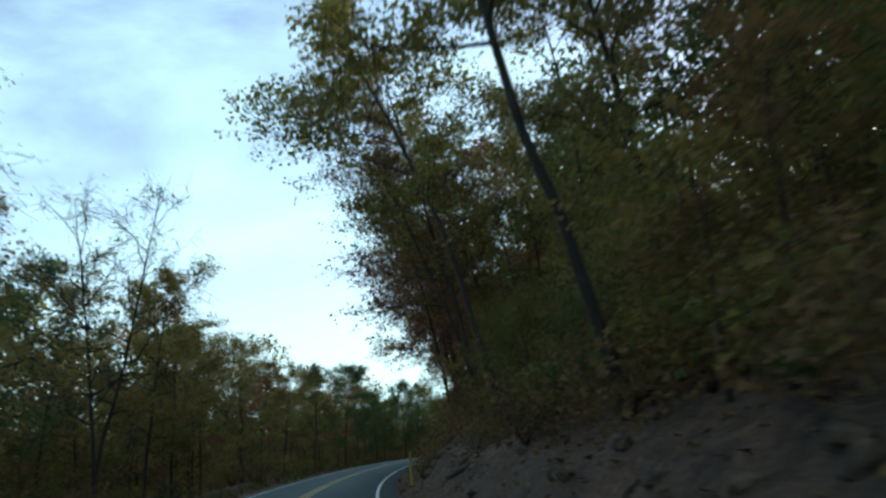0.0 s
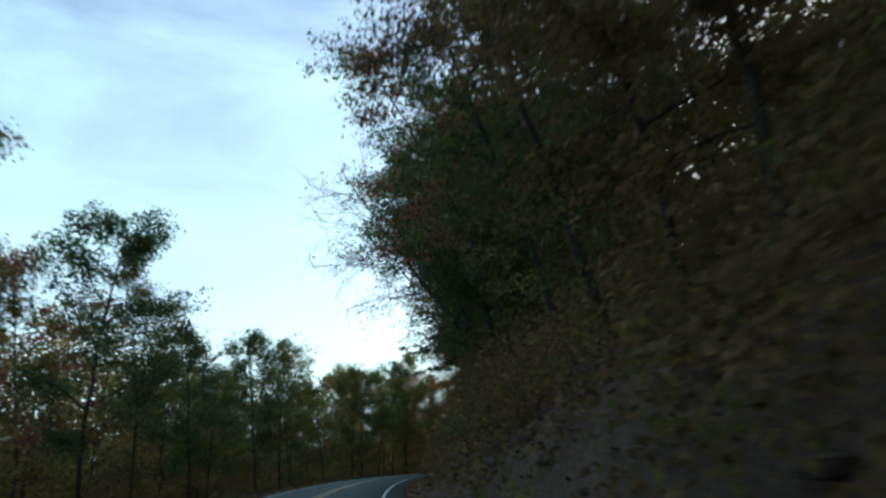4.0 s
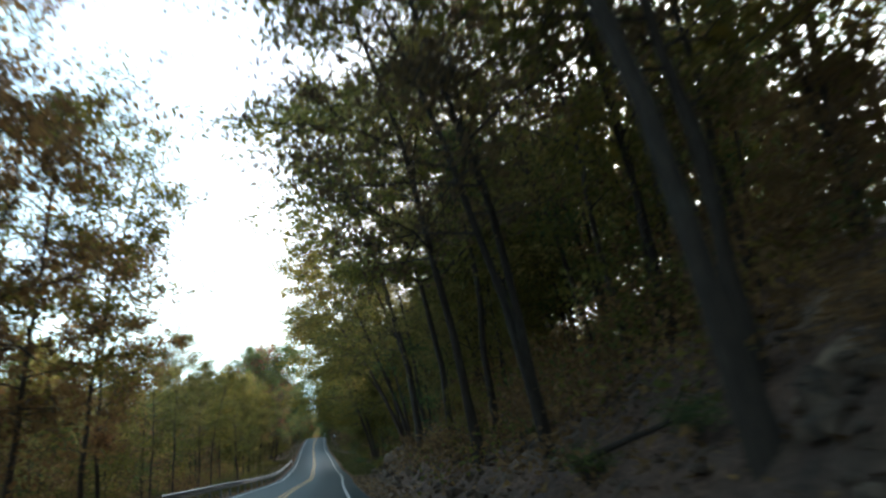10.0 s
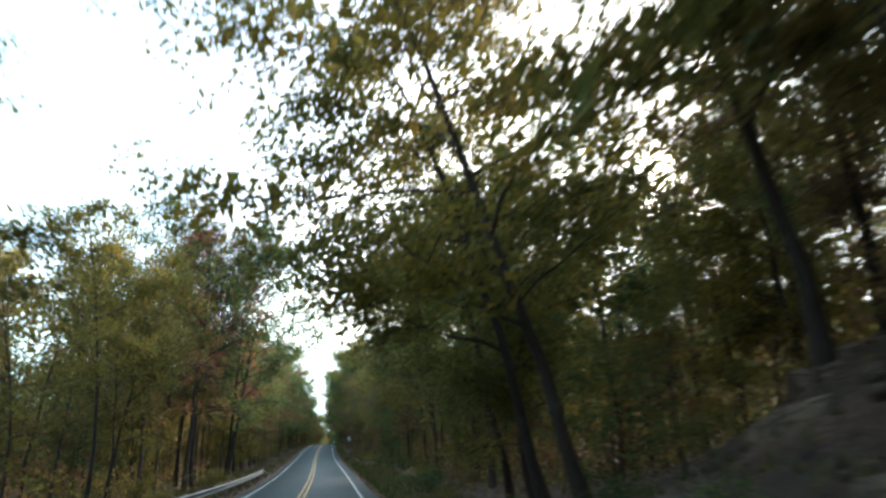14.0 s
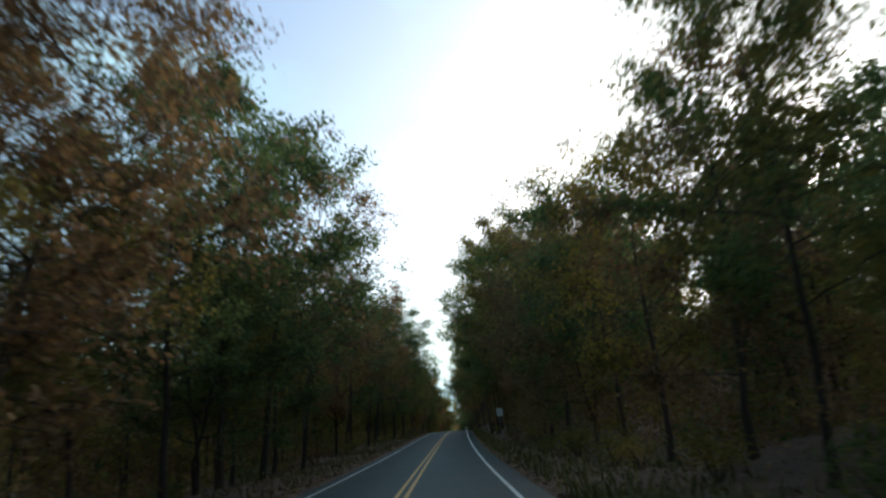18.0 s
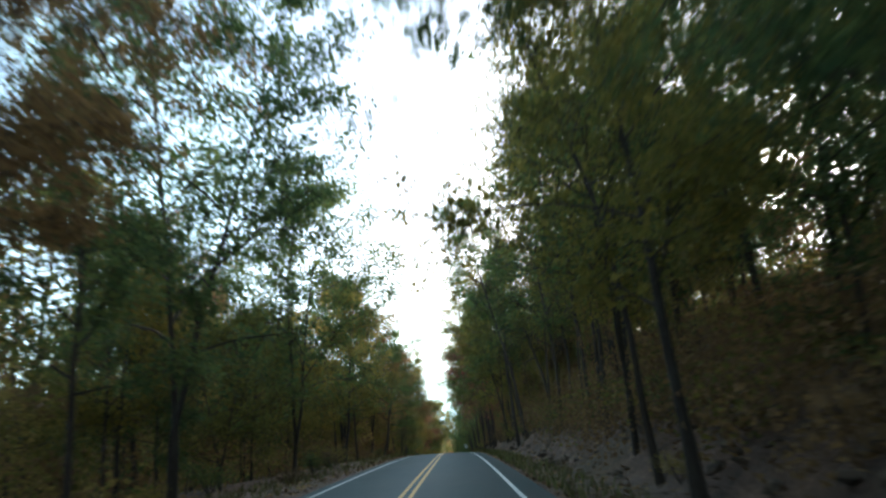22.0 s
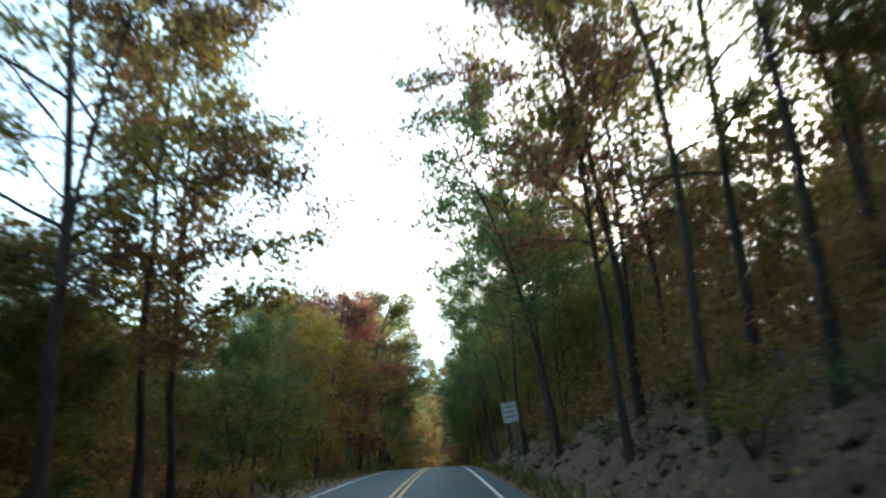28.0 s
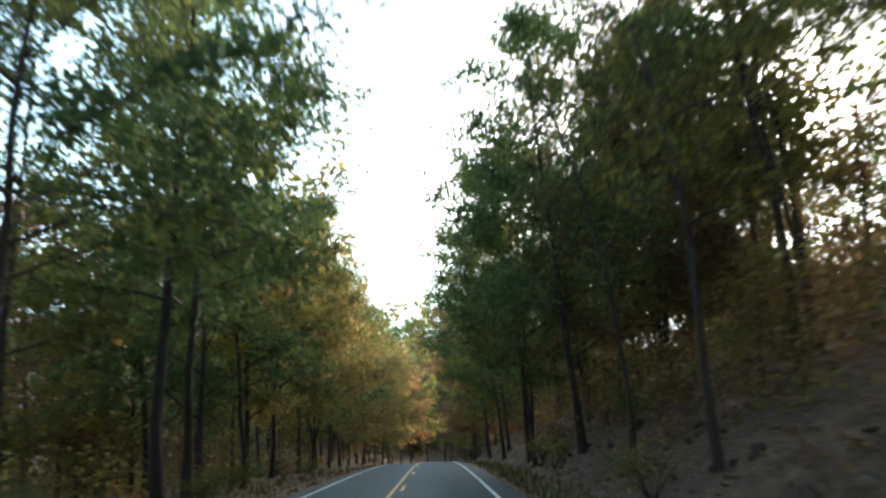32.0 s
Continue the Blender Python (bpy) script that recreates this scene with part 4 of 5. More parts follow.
def forest():
    rnd = random.Random(17)
    for sign in (-1, 1):
        # front row, second row, third row: spacing, depth from, depth to, kinds, heights
        for gap, lo, hi, kinds, h0, h1 in (
                (7.0, 0.0, 1.6, [("oak", 6), ("tall", 4), ("thin", 2)] if sign > 0 else [("oak", 4), ("tall", 5), ("maple", 1), ("thin", 2)], 15, 21),
                (6.5 if sign < 0 else 5.2, 2.6, 7, [("mid", 6), ("thin", 2)], 17, 23),
                (6.0 if sign < 0 else 5.0, 7, 13, [("mid", 3), ("far", 3)], 16, 21),
                (5.0, 11, 20, [("far", 5)], 14, 19)):
            if lo == 11 and sign < 0:
                continue
            s = -20.0
            while s < 880:
                s += gap * rnd.uniform(0.6, 1.4) * (1.0 if s < 640 else 1.4) * (1.5 if lo == 11 and s > 260 else 1.0)
                side = (rnd.uniform(lo, hi) + (right_edge(s) if sign > 0 else 8.0)) * sign
                if near_planted(s, side, 3.8):
                    continue
                kind = pick(kinds, rnd)
                if sign > 0 and (38 < s < 92 and lo >= 7 or 414 < s < 462 and lo > 2 or 196 < s < 222 and lo > 2 or 566 < s < 650 and lo > 2) and rnd.random() < 0.5:
                    continue
                if sign > 0 and 202 < s < 222 and lo == 0:
                    continue
                if sign > 0 and (414 < s < 462 or 38 < s < 76 or 560 < s < 640) and lo == 0:
                    kind = "thin"
                if sign > 0 and 528 < s < 584 and lo > 2:
                    if lo > 7 or rnd.random() < 0.35:
                        continue
                    kind = "thin"
                if s > 670:
                    kind = "far"
                if sign > 0 and 95 < s < 125 and lo == 0:
                    kind = "oak"
                bend = (rnd.uniform(7, 13) if s < 245 else rnd.uniform(4, 10) if s > 375 else rnd.uniform(1, 6)) if sign > 0 else rnd.uniform(-1, 4)
                tall = rnd.uniform(h0, h1) * (left_height(s) if sign < 0 else right_height(s))
                plant(kind, s, side, tall, pick(colours_at(s, side), rnd), lean=sign * bend * (1 if lo < 7 else 0.6), spread=overhang(s, side), spin=rnd.uniform(130, 230) if sign > 0 and kind != "maple" else None)
        s = -10.0
        while s < 700:
            s += 6.2 * rnd.uniform(0.5, 1.5)
            side = rnd.uniform(8, 17) if sign > 0 else -rnd.uniform(11, 21)
            plant("sapling", s, side, rnd.uniform(3, 7 if sign > 0 else 9), pick([("yellow", 3), ("olive", 5), ("green", 3), ("orange", 1)] if sign > 0 else [("yellow", 3), ("olive", 5), ("green", 4), ("brown", 2)], rnd))
        s = -10.0
        while s < 650:
            s += 6.0 * rnd.uniform(0.5, 1.5)
            plant("shrub", s, rnd.uniform(6.3, 10) * sign, rnd.uniform(0.7, 1.6), pick([("olive", 5), ("green", 3), ("brown", 3), ("yellow", 1)], rnd))


forest()


def far_woods():
    """The closed wood behind the roadside trees: trunks in one mesh, leaves by colour in a few."""
    rng = np.random.default_rng(77)
    tv, tf = [], []
    clouds = {c: [] for c in ("green", "olive", "orange", "brown", "yellow")}
    for sign in (-1, 1):
        s = -30.0
        while s < 900:
            s += (1.7 if sign > 0 and s < 250 else 2.5) if s < 660 else 4.0
            side = sign * (rng.uniform(20, 46) if sign < 0 else 17 + 45 * rng.uniform() ** 1.5)
            p = road_at(s, side, ground_up(s, side))
            h = rng.uniform(13, 20)
            tube(tv, tf, [p - Vector((0, 0, 0.4)), p + Vector((rng.normal(0, 0.3), rng.normal(0, 0.3), h * 0.8))], [0.17, 0.05], 4)
            n = 26 if sign < 0 else 17
            a, k = rng.uniform(0, 6.28, n), rng.uniform(0.12, 1.0, n)
            r = rng.uniform(0.2, 1.0, n) * 4.8 * np.sin(np.pi * np.clip(k * 0.85 + 0.1, 0, 1))
            pts = np.stack([p.x + np.cos(a) * r, p.y + np.sin(a) * r, p.z + k * h], 1)
            colour = ("green", "olive", "olive", "orange", "brown", "green")[rng.integers(6)]
            clouds[colour].append(leaf_cloud(rng, pts, 38, 0.8, 0.48, 0.7, True))
            slope = sign > 0 and s < 262
            m, high = (15, 10.0) if slope else (9, 6.5 if sign < 0 else 4.0)
            low = np.array([tuple(road_at(s + a, side + b, ground_up(s, side) + c)) for a, b, c in zip(rng.uniform(-3, 3, m), rng.uniform(-4, 4, m), rng.uniform(0.3, high, m))])
            clouds["yellow" if sign < 0 and rng.uniform() < 0.5 else "olive" if rng.uniform() < 0.6 else "brown"].append(leaf_cloud(rng, low, 34, 0.75, 0.45, 0.7, True))
    for _ in range(260):
        s, side = rng.uniform(720, 945), rng.uniform(-60, -8)
        p = road_at(s, side, ground_up(s, side))
        h = rng.uniform(14, 20)
        tube(tv, tf, [p - Vector((0, 0, 0.4)), p + Vector((0, 0, h * 0.8))], [0.17, 0.05], 4)
        n = 12
        a, k = rng.uniform(0, 6.28, n), rng.uniform(0.08, 1.0, n)
        pts = np.stack([p.x + np.cos(a) * 2.6, p.y + np.sin(a) * 2.6, p.z + k * h], 1)
        clouds[("green", "olive", "orange", "olive")[rng.integers(4)]].append(leaf_cloud(rng, pts, 22, 1.1, 1.1, 0.8, True))
    # the wood's far rank on the open side
    for _ in range(620):
        s, side = rng.uniform(-40, 720), -rng.uniform(48, 78)
        p = road_at(s, side, ground_up(s, side))
        pts = np.stack([p.x + rng.uniform(-3, 3, 12), p.y + rng.uniform(-3, 3, 12), p.z + rng.uniform(0, 10, 12)], 1)
        clouds[("olive", "brown", "orange", "olive", "green")[rng.integers(5)]].append(leaf_cloud(rng, pts, 20, 1.0, 0.9, 0.8, True))
    wood = new("far_woods", mesh_object("far_woods", tv, tf, BARK, True))
    tagged(wood, "dense autumn woodland of trunks behind the roadside trees", "woodland", kind="stuff")
    for c, q in clouds.items():
        part("foliage", leaf_mesh(q, LEAF[c]), wood, WORDS[c] + " woodland foliage")


far_woods()


# brush: from, to, side from, side to, how many, how high
BRUSH_A = [(255, 376, 9, 18, 420, 2.5), (376, 700, 8.2, 17, 1400, 2.5), (44, 110, 5.5, 9.5, 420, 0.55), (84, 128, 5.6, 9.5, 130, 0.7), (176, 222, 6.4, 11, 110, 0.9),
           (464, 592, 9.5, 20, 700, 6.0), (476, 590, -18, -9, 420, 5.0), (0, 60, 8.0, 16, 300, 2.5), (60, 112, 7.2, 16, 420, 2.2), (4, 60, 7.0, 11, 260, 1.8),
           (366, 430, 7.4, 14, 420, 2.2), (404, 470, 7.0, 12, 200, 1.3)]
BRUSH_B = [(430, 640, 7.6, 11, 420, 1.8), (112, 176, 10, 18, 220, 2.2), (60, 250, 13, 24, 700, 8.0), (585, 720, 11, 24, 420, 8.0), (380, 470, 12, 22, 260, 8.0),
           (176, 222, 9, 18, 260, 2.5), (222, 250, 11.5, 18, 160, 2.5), (-5, 700, -15, -8.5, 700, 2.2), (-5, 592, -26, -12, 3200, 7.5), (592, 700, -26, -13, 150, 5.5)]


def undergrowth():
    """Brush and low growth that cover the wood's floor up the slopes."""
    rng = np.random.default_rng(91)
    clouds = {c: [] for c in ("green", "olive", "brown", "yellow")}
    for _ in range(4200):
        sign = 1 if rng.uniform() < 0.68 else -1
        s = rng.uniform(-5, 720)
        side = sign * (rng.uniform(11, 46) if sign > 0 else rng.uniform(12, 40))
        high = rng.uniform(0.3, 1.0) if abs(side) < 17 else rng.uniform(0.4, 3.2)
        p = road_at(s, side, ground_up(s, side) + high)
        c = ("olive", "brown", "brown", "yellow", "green")[rng.integers(5)]
        clouds[c].append(leaf_cloud(rng, [tuple(p)], 60, 0.75, 0.28, 0.6, True))
    for a, b, lo, hi, n, high in BRUSH_A + BRUSH_B:
        for _ in range(n):
            s, side = rng.uniform(a, b), rng.uniform(lo, hi)
            p = road_at(s, side, ground_up(s, side) + rng.uniform(0.15, high))
            c = ("olive", "brown", "brown", "brown" if side > 0 else "yellow", "brown")[rng.integers(5)]
            clouds[c].append(leaf_cloud(rng, [tuple(p)], 60 if high < 8 else 90, 0.62, 0.17 if high < 5 else 0.2 if side > 0 else 0.28, 0.6, True))
    floor = None
    for c, q in clouds.items():
        me = leaf_mesh(q, LEAF[c])
        if floor is None:
            floor = tagged(new("undergrowth", me), "low autumn brush covering the forest floor", "undergrowth", kind="stuff")
        else:
            part("brush", me, floor, WORDS[c] + " low brush")


undergrowth()


# ================= things along the road =================


def build_rock(seed, flat):
    """An angular block: the hull of a few points, with worn edges and a rough skin."""
    rng = np.random.default_rng(seed)
    bm = bmesh.new()
    for _ in range(15):
        v = rng.uniform(-1, 1, 3)
        v = v / max(np.abs(v).max(), 0.35) * rng.uniform(0.75, 1.0) if rng.uniform() < 0.6 else v / np.linalg.norm(v)
        bm.verts.new((v[0] * 1.2, v[1] * 0.95, v[2] * flat))
    out = bmesh.ops.convex_hull(bm, input=list(bm.verts))
    bmesh.ops.delete(bm, geom=list({g for g in out["geom_interior"] + out["geom_unused"] if isinstance(g, bmesh.types.BMVert)}), context="VERTS")
    bmesh.ops.bevel(bm, geom=list(bm.edges), offset=0.03, segments=1, affect="EDGES")
    bmesh.ops.triangulate(bm, faces=list(bm.faces))
    bmesh.ops.subdivide_edges(bm, edges=[e for e in bm.edges if e.calc_length() > 0.3], cuts=2, use_grid_fill=True)
    bmesh.ops.triangulate(bm, faces=list(bm.faces))
    off = Vector(rng.uniform(-50, 50, 3))
    for v in bm.verts:
        v.co *= 1 + 0.09 * noise.noise(v.co * 2.3 + off) + 0.06 * noise.noise(v.co * 6 + off)
    bmesh.ops.recalc_face_normals(bm, faces=bm.faces)
    me = bpy.data.meshes.new("boulder")
    bm.to_mesh(me)
    bm.free()
    me.materials.append(STONE)
    return me


ROCKS = [build_rock(200 + i, f) for i, f in enumerate((0.75, 0.6, 0.45, 0.9, 0.35, 0.7, 0.55))]


def boulder(s, side, size, flat_only=False):
    me = ROCKS[rnd.choice((2, 4, 6)) if flat_only else rnd.randrange(len(ROCKS))]
    ob = new("boulder", me)
    p = road_at(s, side, ground_up(s, side) - size * 0.22)
    slope = 0.0 if side < 6 else -18.0
    ob.matrix_world = (Matrix.Translation(p) @ Matrix.Rotation(radians(heading_at(s)), 4, "Z") @ Matrix.Rotation(radians(slope + rnd.uniform(-15, 15)), 4, "Y")
                       @ Matrix.Rotation(rnd.uniform(0, 6.28), 4, "Z") @ Matrix.Diagonal((size * rnd.uniform(0.8, 1.3), size * rnd.uniform(0.7, 1.1), size * rnd.uniform(0.7, 1.1), 1)))
    word = "large" if size > 1.1 else "small" if size < 0.45 else "grey"
    tagged(ob, "{} angular boulder with lichen half buried in the roadside bank".format(word), "rock", "boulders on the bank")


# stretches of rock: from, to, side from, side to, how many, size from, size to, slabs only
ROCKY_A = [(2, 28, 6.2, 8, 3, 0.25, 0.5, False), (28, 42, 5.8, 8, 7, 0.3, 0.6, False), (40, 56, 5.4, 9, 16, 0.35, 0.85, False), (60, 105, 5.4, 10, 4, 0.2, 0.4, False),
           (104, 122, 5.4, 9, 8, 0.25, 0.6, False), (120, 134, 5.8, 10, 18, 0.25, 0.55, False), (130, 145, 6.0, 8.6, 26, 0.3, 0.7, False),
           (136, 146, 6.8, 9.0, 9, 0.8, 1.3, False), (134, 151, 6.6, 9.8, 30, 0.35, 0.7, False)]
ROCKY_B = [(148, 176, 6, 13, 26, 0.4, 1.1, True), (176, 206, 6, 12, 10, 0.3, 0.6, False), (204, 226, 5.9, 12, 18, 0.3, 0.75, False),
           (222, 250, 6.3, 11.5, 84, 0.45, 1.2, False), (384, 470, 6.6, 10, 14, 0.35, 0.8, True), (500, 560, 5.9, 9, 12, 0.35, 0.75, False),
           (566, 590, 6.0, 9, 5, 0.4, 0.9, False)]
for a, b, lo, hi, n, r0, r1, slabs in ROCKY_A + ROCKY_B:
    for _ in range(n):
        boulder(rnd.uniform(a, b), rnd.uniform(lo, hi), r0 + (r1 - r0) * rnd.random() ** 2, slabs)


def rubble():
    """Small broken stones strewn over the rocky banks, in one mesh."""
    rng = np.random.default_rng(303)
    bm = bmesh.new()
    bmesh.ops.create_icosphere(bm, subdivisions=1, radius=1.0)
    ball = np.array([tuple(v.co) for v in bm.verts])
    tris = np.array([[v.index for v in f.verts] for f in bm.faces])
    bm.free()
    verts, faces = [], []
    stretches = ((0, 40, 5.4, 8, 40), (40, 60, 5.2, 9, 110), (60, 105, 5.2, 9, 50), (104, 130, 5.2, 10, 260), (128, 150, 5.2, 10, 240), (146, 178, 5.4, 12, 420), (178, 206, 5.8, 10, 160), (204, 246, 5.8, 11, 420), (384, 470, 6.2, 9, 260), (500, 560, 5.9, 9, 260), (560, 650, 5.9, 9, 160))
    for a, b, lo, hi, n in stretches:
        for _ in range(n):
            s, side = rng.uniform(a, b), rng.uniform(lo, hi)
            size = 0.07 + 0.26 * rng.uniform() ** 2.2
            q = ball * rng.uniform(0.72, 1.2, (len(ball), 1)) * size * np.array([rng.uniform(0.8, 1.6), rng.uniform(0.7, 1.2), rng.uniform(0.4, 0.9)])
            t, e = rng.uniform(0, 6.28), rng.normal(0, 0.4)
            q = np.stack([q[:, 0] * math.cos(e) - q[:, 2] * math.sin(e), q[:, 1], q[:, 0] * math.sin(e) + q[:, 2] * math.cos(e)], 1)
            q = np.stack([q[:, 0] * math.cos(t) - q[:, 1] * math.sin(t), q[:, 0] * math.sin(t) + q[:, 1] * math.cos(t), q[:, 2]], 1)
            faces += (tris + len(verts)).tolist()
            verts += (q + np.array(tuple(road_at(s, side, ground_up(s, side) + size * 0.15)))).tolist()
    tagged(new("rubble", mesh_object("rubble", verts, faces, STONE)), "small broken grey stones strewn over the rocky bank", "stones", kind="stuff")


rubble()


def fallen_branch(s, side, length):
    rng = np.random.default_rng(int(s * 10))
    v, f = [], []
    pts = [Vector((length * k / 5 - length / 2, rng.normal(0, 0.12), 0.05 + rng.uniform(0, 0.12))) for k in range(6)]
    tube(v, f, pts, [0.09, 0.08, 0.07, 0.055, 0.04, 0.02], 6)
    for k in (2, 3, 4):
        e = pts[k] + Vector((rng.uniform(0.3, 0.8), rng.uniform(-0.7, 0.7), rng.uniform(0.1, 0.5)))
        tube(v, f, [pts[k], pts[k].lerp(e, 0.5) + Vector((0, 0, 0.05)), e], [0.035, 0.025, 0.008], 4)
    ob = new("fallen_branch", mesh_object("fallen_branch", v, f, BARK, True))
    p = road_at(s, side, ground_up(s, side) + 0.03)
    a, b = road_at(s, side + 1, ground_up(s, side + 1)), road_at(s, side - 1, ground_up(s, side - 1))
    tilt = math.degrees(math.atan2(a.z - b.z, 2))
    ob.matrix_world = Matrix.Translation(p) @ Matrix.Rotation(radians(heading_at(s)), 4, "Z") @ Matrix.Rotation(radians(-tilt), 4, "Y") @ Matrix.Rotation(rng.uniform(-1.2, 1.2), 4, "Z")
    tagged(ob, "dead grey-brown fallen branch lying on the leafy bank", "branch", "fallen branches")


for k in range(46):
    st = rnd.choice((rnd.uniform(5, 240), rnd.uniform(380, 620)))
    fallen_branch(st, rnd.uniform(6.5, 13), rnd.uniform(1.5, 4.5))


fallen_branch(30, 7.6, 4.6)
fallen_branch(47, 6.6, 4.2)


def scatter(name, label, category, count, mat, stretches, size, upright):
    """Blades or fallen leaves strewn beside the road, in one mesh."""
    rng = np.random.default_rng(len(name))
    verts, faces = [], []
    for _ in range(count):
        a, b, lo, hi = stretches[rng.integers(len(stretches))]
        s, side = rng.uniform(a, b), lo + (hi - lo) * rng.uniform() ** 1.4
        p = road_at(s, side, max(ground_up(s, side), -0.3) + 0.012)
        t, l = rng.uniform(0, 6.28), size * rng.uniform(0.6, 1.5)
        d = Vector((math.cos(t), math.sin(t), 0))
        k = len(verts)
        if upright:
            tip = p + d * l * 0.45 + Vector((0, 0, l))
            w = Vector((-d.y, d.x, 0)) * l * 0.09
            verts += [p - w, p + w, tip]
        else:
            w = Vector((-d.y, d.x, rng.uniform(-0.5, 0.5))) * l * 0.5
            verts += [p + w, p - w, p + d * l + Vector((0, 0, rng.uniform(0, 0.6) * l))]
        faces.append((k, k + 1, k + 2))
    ob = new(name, mesh_object(name, verts, faces, mat))
    tagged(ob, label, category, kind="stuff")


scatter("fallen_leaves", "brown and orange fallen leaves strewn along the road", "leaves", 90000, LITTER,
        [(-5, 130, 3.9, 18), (60, 240, 3.9, 16), (160, 330, 3.9, 12), (330, 480, 3.9, 11), (480, 680, 3.9, 11), (0, 200, -3.9, -9), (200, 400, -3.9, -9), (400, 680, -3.9, -9)], 0.13, False)
scatter("roadside_grass", "tufts of dry green grass on the road's shoulders", "grass", 30000, GRASS,
        [(240, 380, 4.2, 9.5), (245, 330, 4.2, 8), (250, 320, -9, -4.3), (20, 240, -6.5, -4.2), (320, 660, -7.5, -4.3), (380, 660, 4.0, 5.6)], 0.3, True)


def w_beam(s_from, s_to, side, down_to=None):
    """A steel crash barrier. down_to: station at which its end meets the ground."""
    rail = new("guardrail")
    p0 = road_at((s_from + s_to) / 2, side)
    rail.matrix_world = Matrix.Translation(p0)
    profile = [(0.0, -0.155), (0.075, -0.12), (0.075, -0.06), (0.0, -0.02), (0.0, 0.02), (0.075, 0.06), (0.075, 0.12), (0.0, 0.155)]
    v, f = [], []
    end = down_to or s_to
    n = int((end - s_from) / 2) + 1
    for i in range(n):
        st = s_from + (end - s_from) * i / (n - 1)
        up = 0.55
        if down_to and st > s_to:
            up = 0.55 - 0.62 * (st - s_to) / (down_to - s_to)
        for back in (0.0, -0.012):
            for x, z in profile:
                v.append(road_at(st, side + x + back, up + z) - p0)
    m, q = len(profile) * 2, len(profile)
    for i in range(n - 1):
        for j in range(q - 1):
            a = i * m + j
            f.append((a, a + 1, a + m + 1, a + m))
            f.append((a + q + 1, a + q, a + q + m, a + q + m + 1))
        for j in (0, q - 1):
            a = i * m + j
            f.append((a, a + q, a + q + m, a + m))
    part("rail", mesh_object("rail", v, f, STEEL), rail, "galvanised corrugated steel rail")
    bm = bmesh.new()
    bmesh.ops.create_cube(bm, size=1.0, matrix=Matrix.Diagonal((0.10, 0.15, 1.5, 1)))
    bmesh.ops.bevel(bm, geom=list(bm.edges), offset=0.012, segments=1, affect="EDGES")
    post = bpy.data.meshes.new("post")
    bm.to_mesh(post)
    bm.free()
    post.materials.append(STEEL)
    st = s_from + 1
    while st < s_to:
        ob = part("post", post, rail)
        ob.matrix_local = Matrix.Translation(road_at(st, side - 0.09, -0.03) - p0) @ Matrix.Rotation(radians(heading_at(st)), 4, "Z")
        st += 3.81
    tagged(rail, "weathered steel guardrail on posts beside the road", "guardrail")


w_beam(-40, 19, -3.95)
w_beam(196, 298.5, -3.95, 304)


def box_mesh(name, size, mat, bevel=0.004):
    bm = bmesh.new()
    bmesh.ops.create_cube(bm, size=1.0, matrix=Matrix.Diagonal((*size, 1)))
    bmesh.ops.bevel(bm, geom=list(bm.edges), offset=bevel, segments=2, affect="EDGES")
    me = bpy.data.meshes.new(name)
    bm.to_mesh(me)
    bm.free()
    me.materials.append(mat)
    return me


def lettering(text, size, x, z, parent):
    cu = bpy.data.curves.new("lettering", "FONT")
    cu.body, cu.size, cu.align_x, cu.align_y, cu.extrude = text, size, "CENTER", "CENTER", 0.001
    cu.materials.append(SIGN_BLACK)
    tmp = bpy.data.objects.new("lettering", cu)
    me = bpy.data.meshes.new_from_object(tmp)
    bpy.data.objects.remove(tmp)
    ob = part("lettering", me, parent, "black printed characters")
    ob.matrix_local = Matrix.Translation((x, -0.006, z)) @ Matrix.Rotation(radians(90), 4, "X")


def sign_plate(width, height):
    bm = bmesh.new()
    r, n, pts = 0.04, 4, []
    for cx, cz, a0 in ((1, 1, 0), (-1, 1, 90), (-1, -1, 180), (1, -1, 270)):
        for k in range(n + 1):
            a = radians(a0 + 90 * k / n)
            pts.append(bm.verts.new((cx * (width / 2 - r) + r * math.cos(a), 0.004, cz * (height / 2 - r) + r * math.sin(a))))
    face = bm.faces.new(pts)
    out = bmesh.ops.extrude_face_region(bm, geom=[face])
    for v in (g for g in out["geom"] if isinstance(g, bmesh.types.BMVert)):
        v.co.y = -0.003
    bmesh.ops.recalc_face_normals(bm, faces=bm.faces)
    me = bpy.data.meshes.new("plate")
    bm.to_mesh(me)
    bm.free()
    me.materials.append(SIGN_WHITE)
    return me


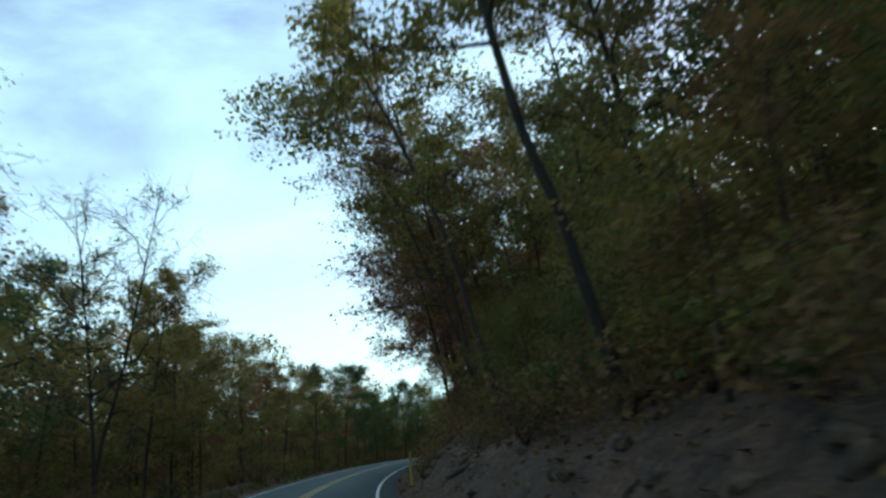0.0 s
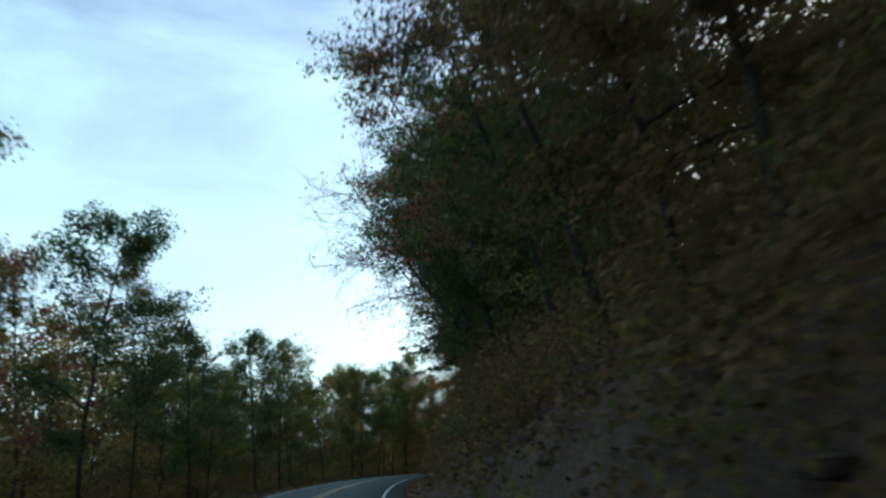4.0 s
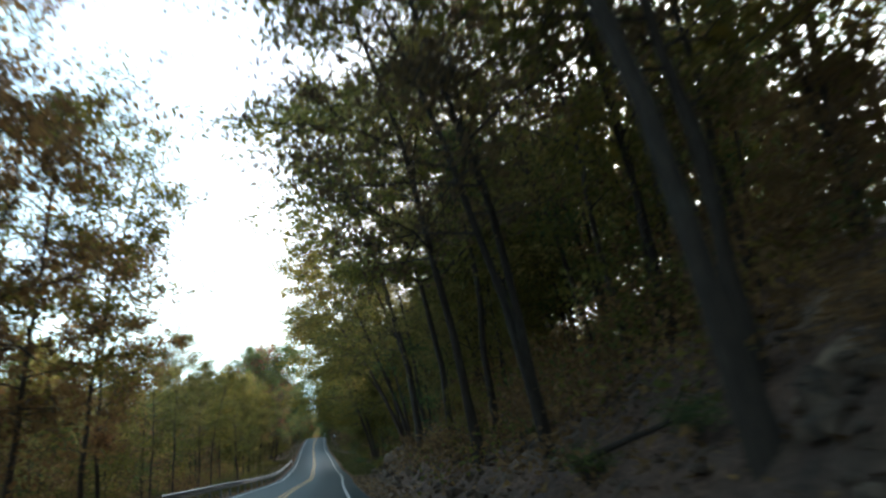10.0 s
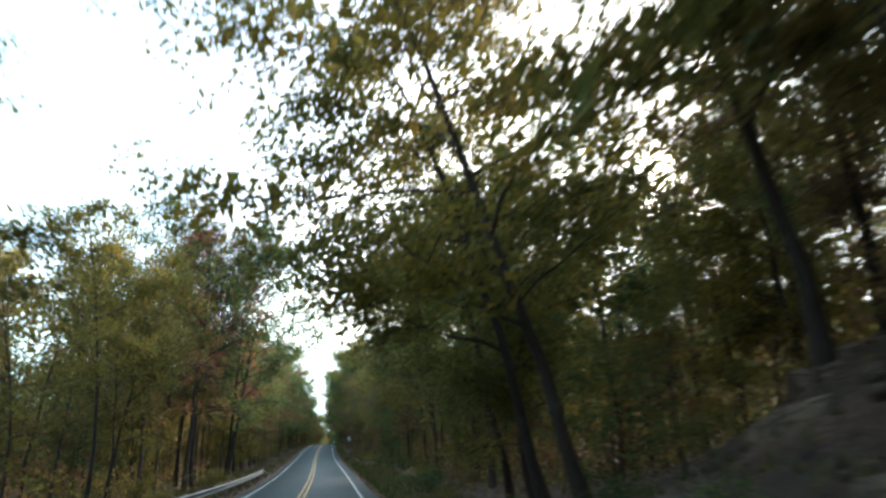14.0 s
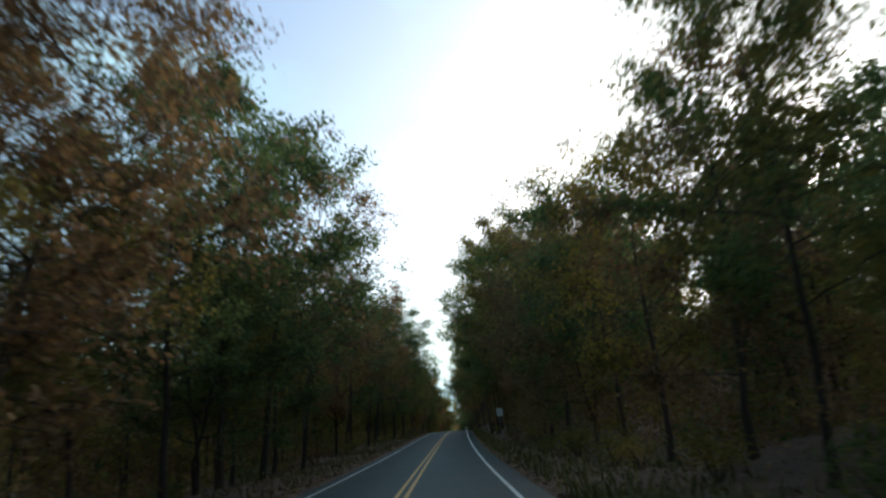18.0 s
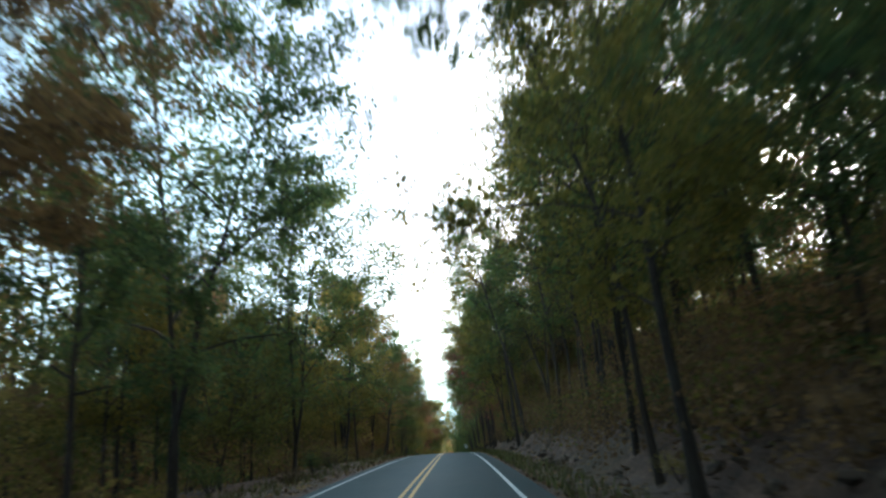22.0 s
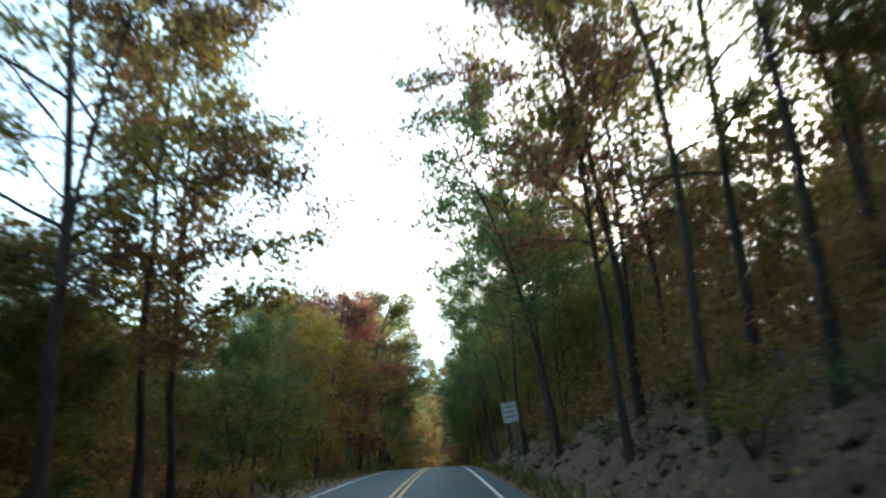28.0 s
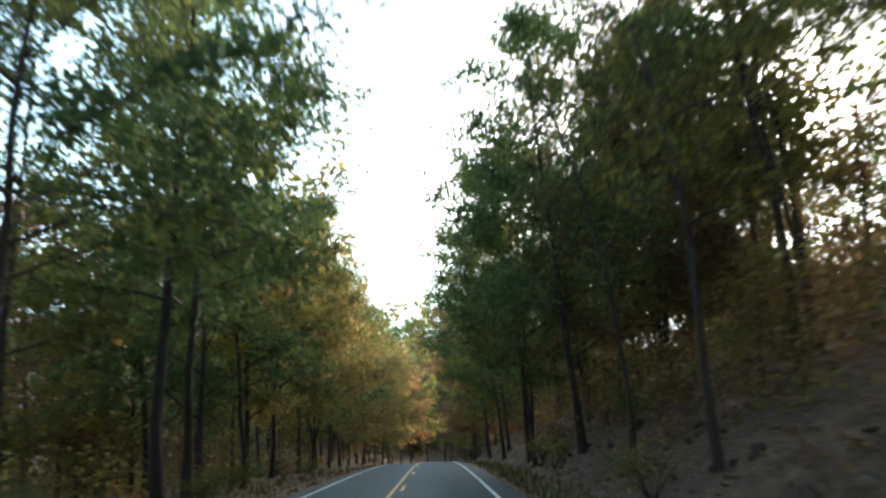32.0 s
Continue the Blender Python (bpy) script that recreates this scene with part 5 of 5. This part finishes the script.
def road_sign(s, side, middle, words, label, lean=0.0):
    """A white sign on a steel channel post. words: text, size, height over the plate's middle."""
    sign = new("road_sign")
    g = ground_up(s, side)
    sign.matrix_world = Matrix.Translation(road_at(s, side, g)) @ Matrix.Rotation(radians(heading_at(s)), 4, "Z") @ Matrix.Rotation(radians(-lean), 4, "Y")
    up = middle - g
    post = part("post", box_mesh("post", (0.075, 0.04, up + 0.75), STEEL), sign, "galvanised steel post")
    post.matrix_local = Matrix.Translation((0, 0.03, (up + 0.35 - 0.4) / 2))
    plate = part("plate", sign_plate(0.61, 0.76), sign, "white reflective sign plate")
    plate.matrix_local = Matrix.Translation((0, 0, up))
    for w, h, z in ((0.56, 0.012, 0.345), (0.56, 0.012, -0.345)):
        b = part("border", box_mesh("border", (w, 0.003, h), SIGN_BLACK, 0.001), plate, "thin black border")
        b.matrix_local = Matrix.Translation((0, -0.004, z))
    for x in (-0.274, 0.274):
        b = part("border", box_mesh("border", (0.012, 0.003, 0.676), SIGN_BLACK, 0.001), plate, "thin black border")
        b.matrix_local = Matrix.Translation((x, -0.004, 0))
    for text, size, z in words:
        if text:
            lettering(text, size, 0, z, plate)
        else:
            b = part("text_bar", box_mesh("text_bar", (0.4, 0.003, size), SIGN_FADED, 0.001), plate, "faded unreadable line of text")
            b.matrix_local = Matrix.Translation((0, -0.004, z))
    for z in (up + 0.3, up - 0.3):
        bolt = part("bolt", box_mesh("bolt", (0.02, 0.012, 0.02), STEEL, 0.003), sign)
        bolt.matrix_local = Matrix.Translation((0, -0.006, z))
    tagged(sign, label, "road sign")


road_sign(385.3, 6.2, 2.5, [("SPEED", 0.13, 0.24), ("LIMIT", 0.13, 0.1), ("45", 0.36, -0.15)], "white speed limit 45 sign on a steel roadside post")
road_sign(548.2, 4.42, 2.48, [("", 0.05, 0.2), ("", 0.05, 0.02), ("", 0.05, -0.16)], "leaning white road sign with faded lines of text", 7)


def marker_post(s, side, height):
    bm = bmesh.new()
    bmesh.ops.create_cone(bm, cap_ends=True, segments=16, radius1=0.055, radius2=0.055, depth=height + 0.2, matrix=Matrix.Translation((0, 0, (height - 0.2) / 2)))
    bmesh.ops.create_uvsphere(bm, u_segments=16, v_segments=8, radius=0.058, matrix=Matrix.Translation((0, 0, height)) @ Matrix.Diagonal((1, 1, 0.6, 1)))
    me = bpy.data.meshes.new("marker_post")
    bm.to_mesh(me)
    bm.free()
    me.materials.append(POST_YELLOW)
    ob = new("marker_post", me)
    ob.matrix_world = Matrix.Translation(road_at(s, side, ground_up(s, side)))
    tagged(ob, "yellow plastic tube marker post standing on the shoulder", "post")


marker_post(36.8, 4.5, 1.5)
marker_post(151, 4.6, 1.3)
